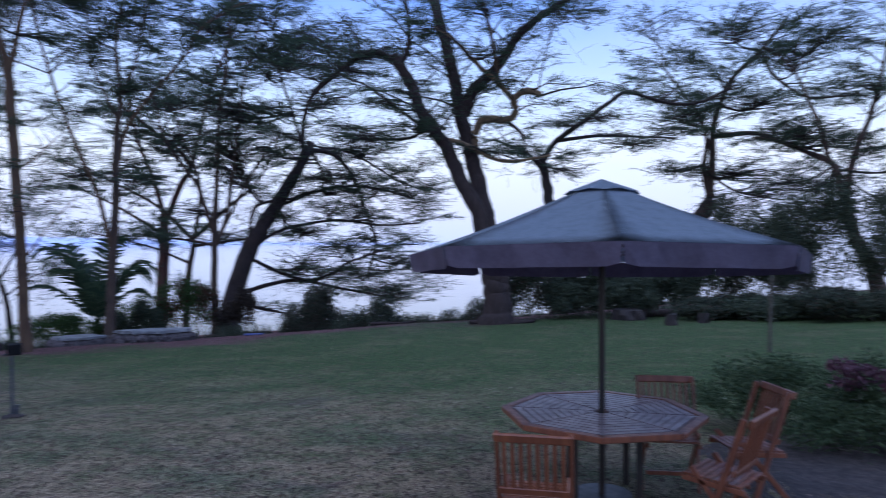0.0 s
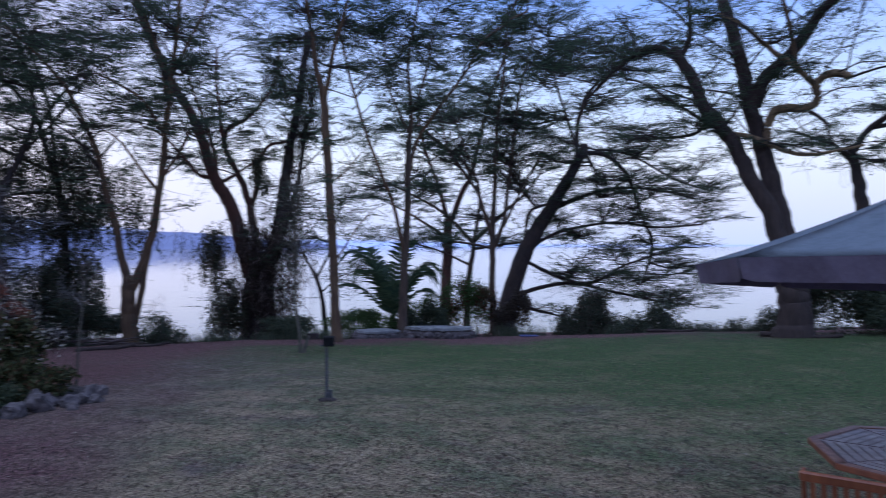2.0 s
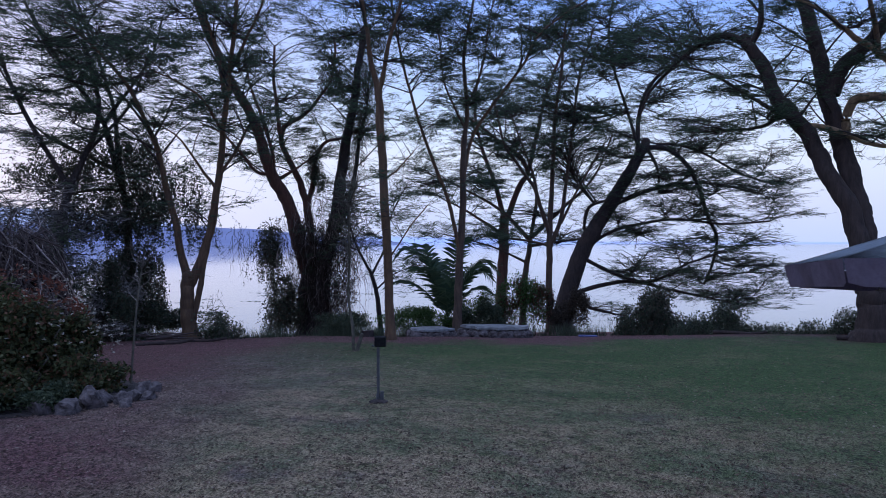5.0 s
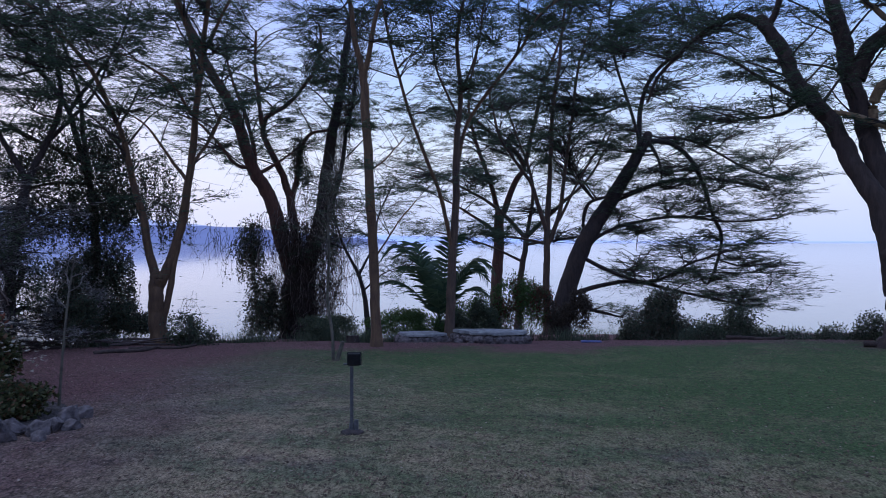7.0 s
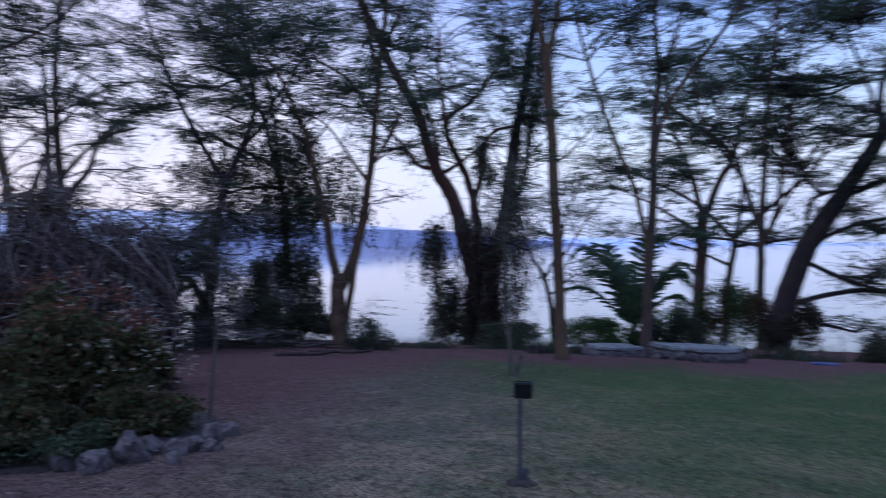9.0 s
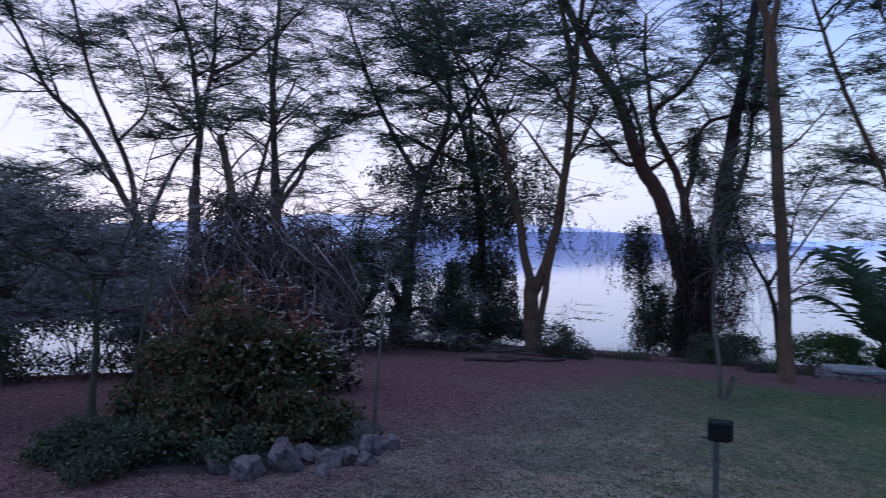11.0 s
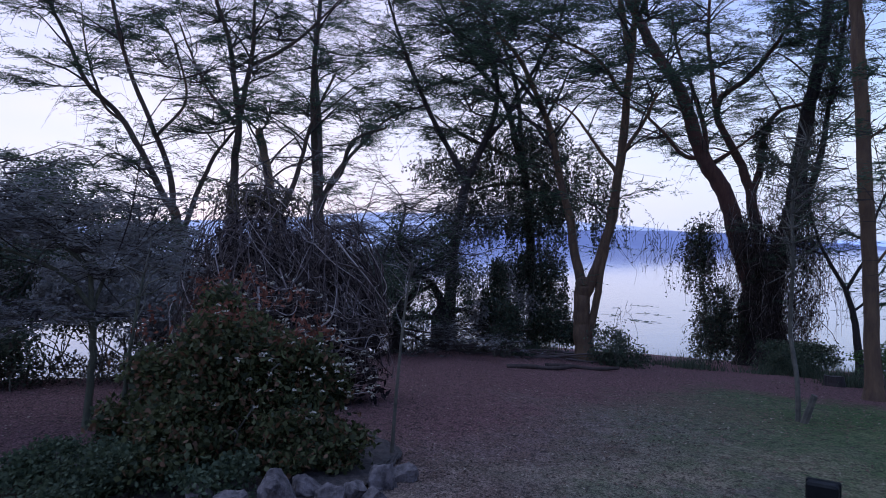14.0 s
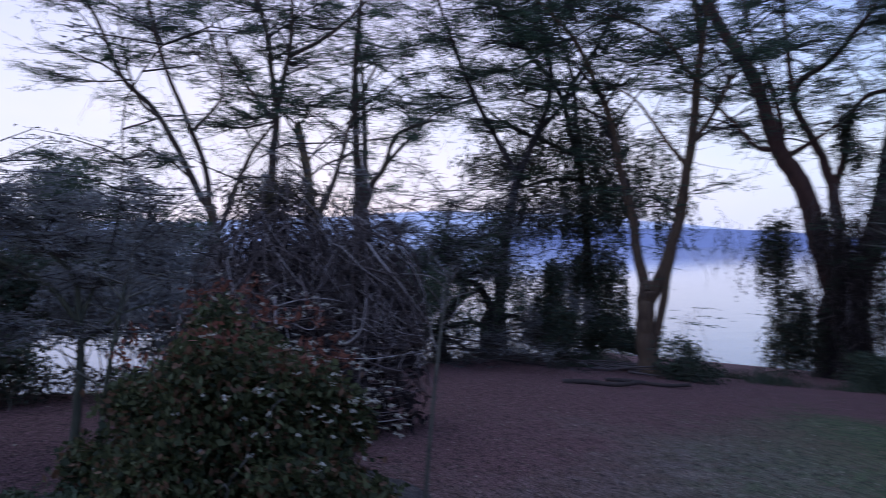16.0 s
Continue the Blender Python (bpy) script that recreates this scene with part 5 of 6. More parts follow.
# the western thicket
for i, (b, d, lobes, m, n, lab) in enumerate((
    (90.0, 18, [(0, 0, 3.3, 2.0, 1.5), (0.5, -2.5, 3.2, 2.0, 1.5), (0, 1.6, 2.2, 1.6, 1.3), (0, 0.5, 1.2, 2.0, 1.0), (0.3, -2.2, 1.3, 1.8, 1.2)], M_SHRUB, 12000, "tall dark thicket tree by the shore"),
    (80.0, 16.5, [(0, 0, 1.5, 1.4, 1.3), (0.2, 1.4, 1.7, 1.1, 1.3), (0, -1.0, 0.7, 1.4, 0.8)], M_GREY, 6500, "grey-green shrub in the shore thicket"),
    (87.0, 16.5, [(0, 0, 1.9, 1.5, 0.9), (0.2, -1.4, 1.8, 1.2, 1.0), (0, 0.8, 1.5, 1.2, 0.7)], M_GREY, 6500, "grey-green shrub in the shore thicket"),
    (95.0, 16.0, [(0, 0, 1.7, 1.6, 1.4), (0.2, 1.3, 1.5, 1.2, 1.2), (0, -0.8, 0.7, 1.4, 0.8)], M_VINE, 6500, "dark shrub in the shore thicket"),
    (66.5, 19, [(0, 0, 1.9, 1.3, 1.6), (0.6, 0.8, 2.6, 0.8, 1.1), (0.2, -1.1, 1.6, 1.1, 1.4), (0, -0.2, 3.0, 0.8, 0.8), (0.4, 1.6, 1.4, 0.8, 1.3), (0, 0.2, 0.8, 1.4, 0.9)], M_SHRUB, 1700, "green shrub with grey twigs by the water"),
    (74.0, 17.5, [(0, 0, 0.9, 1.6, 1.1), (0.2, 1.5, 1.2, 1.3, 1.3), (0, -1.5, 0.8, 1.3, 1.0)], M_SHRUB, 1800, "dark low shrub behind the brush heap"),
    (55.5, 22.5, [(0, 0, 0.5, 1.4, 0.8), (0.2, 1.4, 0.4, 1.2, 0.6), (0, -1.3, 0.5, 1.2, 0.7)], M_VINE, 4500, "dark tangled undergrowth on the lake bank"),
    (83.5, 13.8, [(0, 0, 1.5, 1.2, 0.7), (0.2, 1.0, 1.3, 0.9, 0.7), (0, -1.1, 1.6, 1.0, 0.7)], M_GREY, 4500, "dark grey-green shrub in the shore thicket"),
    (64.0, 21.0, [(0, 0, 1.7, 1.2, 1.5), (0.2, 0.6, 3.2, 0.9, 1.0), (0, -1.2, 1.5, 1.2, 1.4), (0.3, 1.5, 1.3, 1.0, 1.2)], M_SHRUB, 1500, "dense green shrub on the lake bank"),
    (69.5, 18.5, [(0, 0, 1.2, 0.9, 1.2), (0.1, 0.5, 2.0, 0.7, 0.9)], M_GREY, 900, "twiggy grey shrub by the water"),
    (82.0, 14.4, [(0, 0, 0.3, 0.6, 0.45)], M_VINE, 800, "low dark shrub at the edge of the thicket"),
    (79.5, 14.5, [(0, 0, 0.5, 0.9, 0.7), (0.1, 0.9, 0.6, 0.8, 0.8)], M_SHRUB, 1700, "low dark shrub at the edge of the thicket"),
    (93.5, 13.2, [(0, 0, 0.6, 1.0, 0.8), (0.1, -0.9, 0.6, 0.8, 0.8)], M_VINE, 1800, "low dark shrub at the edge of the thicket"),
    (99.0, 13.0, [(0, 0, 0.8, 1.1, 1.0), (0.1, -0.9, 0.7, 0.8, 0.9)], M_SHRUB, 1800, "dark shrub at the edge of the thicket"),
    (60.5, 20, [(0, 0, 1.1, 1.1, 1.2), (0.2, 1.0, 1.4, 0.9, 1.1)], M_GREY, 900, "twiggy grey shrub by the water"),
)):
    lobes = [(l[0], l[1], l[2] + (0.6 if b > 70 and d > 16 else -0.05 if d < 16 else 0.2), l[3], l[4]) for l in lobes]
    shrub("thicket_shrub", lab, polar(LATE, b, d), lobes, m, 0.05, int(n * 3.4), 110 + i, group="western thicket", stems=14)


# ---- brush heap ----
def brush_heap():
    rng = np.random.default_rng(7)
    at = polar(LATE, 74.5, 11.3)
    root = thing("brush_heap", (*at, ground_at(*at)), "dome-shaped heap of tangled dry creeper stems", "brush heap")
    # x runs away from the lawn path here, y across it
    humps = (((-0.2, -0.38, 0), 1.15, 3.2, 0.6), ((0.1, 0.64, 0), 0.92, 2.7, 0.4))

    def shell(c, r, h, a, e, k):
        return np.stack([c[0] + r * k * np.cos(e) * np.cos(a), c[1] + r * k * np.cos(e) * np.sin(a), h * k * np.sin(e) ** 0.8], -1)

    for name, count, r0 in (("stem_tangle", 520, 0.014), ("twig_tangle", 1700, 0.0065)):
        t = Tubes()
        for _ in range(count):
            c, r, h, share = humps[0] if rng.uniform() < 0.6 else humps[1]
            k = np.linspace(0, 1, 6)
            a0, e0 = rng.uniform(0, 2 * np.pi), math.asin(rng.uniform(0.05, 0.99))
            fall = rng.uniform() < 0.12
            way = rng.normal(math.pi, 0.35) if fall else rng.uniform(0, 2 * np.pi)
            run, bend = rng.uniform(0.3, 1.1), rng.normal(0, 0.9)
            e = np.clip(e0 + run * (math.cos(way) * k + bend * k * k * (0 if fall else 1)), rng.uniform(0.03, 0.45), 1.5)
            a = a0 + run * 1.3 * (math.sin(way) * k - bend * k * k) / max(0.35, math.cos(e0))
            lift = rng.uniform(0.7, 1.07) + 0.03 * np.cumsum(rng.normal(0, 1, 6)) + (0.16 * k ** 2 if rng.uniform() < 0.10 else 0)
            p = shell(c, r, h, a, e, lift)
            p[:, 2] = np.maximum(p[:, 2], 0.02)
            q = spline(p, 2)
            t.add(q, np.linspace(r0 * rng.uniform(0.5, 1.5), r0 * 0.35, len(q)), 3)
        tagged(t.link(name, M_DEADWOOD, root), kind="stuff")
    # a core of near-black leaves stands in for the heap's shaded inside
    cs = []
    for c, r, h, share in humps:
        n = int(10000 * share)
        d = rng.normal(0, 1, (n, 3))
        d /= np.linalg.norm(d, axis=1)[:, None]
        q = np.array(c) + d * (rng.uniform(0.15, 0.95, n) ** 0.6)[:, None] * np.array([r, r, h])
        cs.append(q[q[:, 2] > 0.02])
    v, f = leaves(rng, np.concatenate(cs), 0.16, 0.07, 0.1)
    tagged(link_mesh("shade_core_leaves", v, f, M_SHADELEAF, root, "dark withered leaves standing in for the shaded inside of the heap"), kind="stuff")
    k = rng.normal(0, 1, (1300, 3)) * np.array([0.34, 0.34, 0.12]) + np.array([-0.2, -0.45, 3.0])
    v, f = leaves(rng, k, 0.08, 0.035, 0.1)
    tagged(link_mesh("creeper_cap", v, f, M_CAPLEAF, root, "brown-green leafy top"), kind="stuff")


brush_heap()


# ---- flowering bush in a ring of stones ----
BED = (-10.35, 6.75)
LOBES = [(-0.1, 0, 0.92, 0.98, 0.92), (0.30, 0.58, 0.66, 0.66, 0.64), (-0.2, -0.65, 0.60, 0.80, 0.60), (0.5, -0.5, 0.35, 0.8, 0.4), (0.75, 0.3, 0.3, 0.65, 0.4), (-0.6, 0.4, 0.85, 0.7, 0.6), (0.75, 0.65, 0.22, 0.55, 0.35)]
bush = shrub("flowering_bush", "green bush with small pale flowers and red shoots", BED, LOBES, M_BUSH, 0.044, 46000, 31, "bush", stems=70, fine=True)


def flowers():
    """Cream flower heads on the sunny side and red young shoots on top."""
    rng = np.random.default_rng(5)
    c, r = [], []
    for _ in range(3000):
        l = LOBES[rng.integers(3)]
        d = rng.normal(0, 1, 3)
        d /= np.linalg.norm(d)
        p = np.array(l[:3]) + d * np.array([l[3], l[3], l[4]]) * rng.uniform(1.08, 1.22)
        if p[2] > 0.55 and p[1] > -0.5 and rng.uniform() < 0.35 + 0.5 * p[1] and len(c) < 190:
            c.append(p + rng.normal(0, 0.016, (7, 3)) * (1, 1, 0.4))
        q = np.array(l[:3]) + d * np.array([l[3], l[3], l[4]]) * 1.0
        if q[2] > 1.2 and len(r) < 60:
            r.append(q + rng.normal(0, 0.05, (10, 3)) * (1, 1, 0.7) + (0, 0, 0.03))
    v, f = leaves(rng, np.concatenate(c), 0.030, 0.026, 0.5)
    tagged(link_mesh("blossom", v, f, M_FLOWER, bush, "small cream flower heads"), kind="stuff")
    v, f = leaves(rng, np.concatenate(r), 0.07, 0.03, 0.1)
    tagged(link_mesh("young_shoot", v, f, M_RED, bush, "red young shoots"), kind="stuff")


flowers()


def chipped(size, seed, cuts=9):
    """A broken stone: a block hewn by random planes, then roughened."""
    rng = np.random.default_rng(int(seed * 100))
    bm = bmesh.new()
    bmesh.ops.create_icosphere(bm, subdivisions=3, radius=1.0)
    for _ in range(cuts):
        d = Vector(rng.normal(0, 1, 3)).normalized()
        k = rng.uniform(0.5, 0.82)
        for v in bm.verts:
            over = v.co.dot(d) - k
            if over > 0:
                v.co -= d * over
    for v in bm.verts:
        v.co *= 1 + 0.18 * noise.noise(v.co * 2.2 + Vector((seed, 0, 0))) + 0.09 * noise.noise(v.co * 7 + Vector((0, seed, 0)))
        v.co = Vector((v.co.x * size[0], v.co.y * size[1], v.co.z * size[2]))
    return bm


def stone(at, size, seed, group="stones round the bed", label="rough grey-lilac stone edging a flower bed"):
    ob = part("stone", chipped(size, seed), M_STONE, None)
    ob.matrix_world = pose(at[0], at[1], ground_at(*at) + size[2] * 0.35, 0, 0, seed * 47)
    return tagged(ob, label, "stone", group)


for i, (x, y, s, h) in enumerate(((-8.98, 6.20, 0.17, 0.20), (-8.72, 6.42, 0.19, 0.16), (-8.74, 6.80, 0.20, 0.26), (-8.92, 7.08, 0.19, 0.18), (-8.42, 7.05, 0.10, 0.10), (-8.66, 7.22, 0.15, 0.14),
                                  (-8.72, 7.44, 0.13, 0.16), (-8.58, 7.58, 0.13, 0.12), (-8.92, 7.80, 0.18, 0.20), (-9.05, 8.04, 0.15, 0.15))):
    stone((x, y), (s * 1.02, s * 0.85, h * 0.9), 1.7 * i + 0.6)

# dark soil of the bed
bm = bmesh.new()
bmesh.ops.create_icosphere(bm, subdivisions=5, radius=1.0)
for v in bm.verts:
    k = 1 + 0.14 * noise.noise(v.co * 1.7) + 0.05 * noise.noise(v.co * 6)
    v.co = Vector((v.co.x * 1.5 * k, v.co.y * 1.75 * k, v.co.z * 0.10 + 0.03 * noise.noise(v.co * 9)))
ob = part("soil_bed", bm, M_SOIL, None)
ob.matrix_world = pose(-10.1, 6.5, ground_at(-10.1, 6.5) - 0.02)
tagged(ob, "low bed of dark soil under a flowering bush", "flower bed")

# dark soil beside the table, spread wider to stand in for shade there
bm = bmesh.new()
bmesh.ops.create_icosphere(bm, subdivisions=5, radius=1.0)
for v in bm.verts:
    k = 1 + 0.18 * noise.noise(v.co * 1.9 + Vector((4, 0, 0))) + 0.05 * noise.noise(v.co * 6)
    v.co = Vector((v.co.x * 2.3 * k, v.co.y * 1.6 * k, v.co.z * 0.05 + 0.02 * noise.noise(v.co * 9)))
ob = part("soil_bed", bm, M_SOIL, None)
ob.matrix_world = pose(4.1, 6.25, ground_at(4.1, 6.25) - 0.015)
tagged(ob, "low bed of dark soil beside the garden table, widened in place of shade", "flower bed")

# low leaves spilling under the bush
shrub("ground_cover", "low leafy ground cover under the bush", (-9.6, 5.9), [(0, 0, 0.2, 0.8, 0.34), (-0.3, -0.5, 0.18, 0.6, 0.34), (-0.3, -1.0, 0.14, 0.5, 0.28), (0.2, -0.6, 0.14, 0.6, 0.32), (0.5, 0.5, 0.14, 0.5, 0.28)], M_COVER, 0.030, 13000, 33, "plant", stems=8, fine=True)


def sapling(label, at, knots, r, seed, twiggy=10, spread=0.3, mat=None):
    rng = np.random.default_rng(seed)
    root = thing("sapling", (at[0], at[1], ground_at(*at)), label, "sapling", "saplings")
    t = Tubes()
    p = spline(knots, 6)
    t.add(p, np.linspace(r, r * 0.45, len(p)), 7)
    t.link("stem", mat or M_STEM, root)
    if twiggy:
        tw = Tubes()
        for _ in range(twiggy):
            b = p[rng.integers(int(len(p) * 0.6), len(p))]
            e = b + rng.normal(0, 1, 3) * (spread, spread, spread * 0.6) + (0, 0, spread * 0.7)
            q = spline([b, (b + e) / 2 + rng.normal(0, 0.06, 3), e], 4)
            tw.add(q, np.linspace(min(r * 0.3, 0.009), 0.0025, len(q)), 4)
        tagged(tw.link("twigwork", M_STEM if r > 0.03 else M_TWIG, root), kind="stuff")
    return root


SAP = (-9.78, 14.62)
sapling("thin bare sapling on the lawn", SAP, [(0, 0, -0.1), (-0.05, 0.03, 0.6), (-0.22, 0.1, 1.3), (-0.15, 0.05, 2.2), (-0.12, 0.0, 3.4), (0.1, 0, 4.1)], 0.040, 41, 130, 0.45)
stake = part("stake", rod((0.09, -0.02, -0.05), (0.22, 0.05, 0.42), 0.06, 0.045, 7), M_STEM, None)
stake.matrix_world = pose(SAP[0], SAP[1], ground_at(*SAP))
tagged(stake, "short leaning wooden stake beside a sapling", "stake")
sapling("thin pale stem beside the flowering bush", (-9.75, 8.2), [(0, 0, -0.1), (0.02, 0.05, 0.7), (0.05, 0.12, 1.5), (0.08, 0.2, 2.1)], 0.022, 42, 14)
sapling("thin mossy stem in front of the bush", (-10.75, 5.64), [(0, 0, -0.1), (-0.02, 0.06, 0.5), (0.0, 0.12, 1.1), (-0.05, 0.25, 1.85)], 0.032, 44, 18, 0.3, BARK["moss"])


# ---- garden lamp on a post ----
def post_lamp():
    at = (-5.48, 8.90)
    root = thing("post_lamp", (*at, ground_at(*at)), "black floodlight on a grey steel post in the lawn", "lamp", turn=28)
    part("post", rod((0, 0, -0.1), (0, 0, 0.82), 0.021, None, 12), M_STEEL, root)
    part("collar", rod((0, 0, 0.0), (0, 0, 0.12), 0.032, 0.028, 12), M_STEEL, root)
    part("cable_box", boxed((0.05, 0.03, 0.12), (0.055, -0.01, 0.1), 0.004), M_STEEL, root)
    head = part("lamp_head", boxed((0.155, 0.08, 0.14), (0.03, -0.03, 0.872), 0.012), M_BLACK, root)
    part("visor", boxed((0.168, 0.03, 0.152), (0.03, 0.01, 0.872), 0.008), M_BLACK, head)
    part("bracket", boxed((0.19, 0.03, 0.02), (0, 0, 0.81), 0.004), M_STEEL, root)
    soil = bmesh.new()
    bmesh.ops.create_icosphere(soil, subdivisions=3, radius=1.0)
    for v in soil.verts:
        k = 1 + 0.3 * noise.noise(v.co * 2.1)
        v.co = Vector((v.co.x * 0.13 * k, v.co.y * 0.11 * k, max(v.co.z, -0.3) * 0.05))
    part("footing", soil, M_SOIL, root, "low mound of dark soil")


post_lamp()


# ---- low stone wall round a tree ----
def stone_wall(at, turn, length, width, height_, seed):
    rng = np.random.default_rng(seed)
    g = ground_at(*at)
    root = thing("stone_wall", (*at, g - 0.05), "low curved garden wall of rough stones with a pale flat cap", "stone wall", "garden walls", turn)
    n = 22
    a = np.linspace(0, 2 * np.pi, n, endpoint=False)
    ex = np.stack([np.cos(a) * length / 2, np.sin(a) * width / 2], 1) * (1 + 0.08 * rng.normal(0, 1, n))[:, None]
    bm = bmesh.new()
    top = [bm.verts.new((*p, height_ + 0.02 * rng.normal())) for p in ex]
    low = [bm.verts.new((*(p * 1.02), height_ - 0.07)) for p in ex]
    bm.faces.new(top)
    for i in range(n):
        bm.faces.new((low[i], low[(i + 1) % n], top[(i + 1) % n], top[i]))
    bmesh.ops.bevel(bm, geom=[e for e in bm.edges if all(v in top for v in e.verts)], offset=0.025, segments=2, affect="EDGES")
    part("cap", bm, M_CAP, root, "pale weathered cap")
    for i in range(n):
        for k in range(2):
            p = (ex[i] + (ex[(i + 1) % n] - ex[i]) * (0.5 * k)) * 0.97
            st = bmesh.new()
            bmesh.ops.create_icosphere(st, subdivisions=2, radius=1.0)
            s = rng.uniform(0.12, 0.2)
            for v in st.verts:
                q = 1 + 0.3 * noise.noise(v.co * 1.7 + Vector((i * 3.1, k, seed)))
                v.co = Vector((v.co.x * s * q + p[0], v.co.y * s * q + p[1], v.co.z * s * 0.8 * q + (height_ - 0.16) * (0.35 + 0.4 * k)))
            part("stone", st, M_STONE, root)
    inner = bmesh.new()
    vs = [inner.verts.new((*(p * 0.94), 0.0)) for p in ex]
    vt = [inner.verts.new((*(p * 0.94), height_ - 0.075)) for p in ex]
    for i in range(n):
        inner.faces.new((vs[i], vs[(i + 1) % n], vt[(i + 1) % n], vt[i]))
    part("core", inner, M_STONE, root)


stone_wall((-10.95, 20.9), 26, 1.35, 0.9, 0.35, 3)
stone_wall((-8.75, 21.25), 12, 2.1, 1.1, 0.43, 4)


# ---- palm ----
def palm():
    rng = np.random.default_rng(9)
    at = polar(START, 26.4, 27.0)
    g = ground_at(*at)
    root = thing("palm", (*at, g), "dark young palm with long arching fronds", "palm")
    part("trunk", rod((0, 0, -0.2), (0, 0, 0.7), 0.22, 0.16, 10), BARK["dark"], root)
    for i in range(14):
        a = i * 2.4 + rng.uniform(-0.2, 0.2)
        reach, rise = rng.uniform(1.7, 2.7), rng.uniform(0.9, 3.2)
        k = np.linspace(0, 1, 16)
        pts = np.stack([np.cos(a) * reach * k, np.sin(a) * reach * k, 0.7 + rise * np.sin(k * 2.2) * 0.95], 1)
        t = Tubes()
        t.add(pts, np.linspace(0.022, 0.006, 16), 4)
        v, f = [], []
        side = np.array([-np.sin(a), np.cos(a), 0])
        m = 0
        for j in range(2, 16):
            for q in (pts[j], (pts[j] + pts[j - 1]) / 2):
                for sg in (-1, 1):
                    ln = 0.66 * math.sin(math.pi * (0.15 + 0.8 * j / 16)) + 0.08
                    d = side * sg * 0.8 + (pts[j] - pts[j - 1]) / np.linalg.norm(pts[j] - pts[j - 1]) * 0.55 + np.array([0, 0, rng.uniform(-0.25, 0.1)])
                    w = np.array([0, 0, 0.022]) + (pts[j] - pts[j - 1]) * 0.12
                    tip = q + d * ln - np.array([0, 0, 0.08])
                    v += [q - w, q + w, q + d * ln * 0.5 + w, q + d * ln * 0.5 - w, tip]
                    f += [(m, m + 1, m + 2, m + 3), (m + 3, m + 2, m + 4, m + 4)]
                    m += 5
        quads = [q for q in f if len(set(q)) == 4]
        tris = [q[:3] for q in f if len(set(q)) == 3]
        me = bpy.data.meshes.new("frond")
        me.from_pydata([tuple(p) for p in np.concatenate(t.v)] + [tuple(p) for p in v], [], [tuple(q) for q in np.concatenate(t.f)] + [tuple(i_ + t.n for i_ in q) for q in quads + tris])
        me.materials.append(M_PALM)
        ob = new("frond", me)
        ob.parent = root


palm()


# ---- parasol, table and chairs ----
TABLE = (1.33, 5.68)


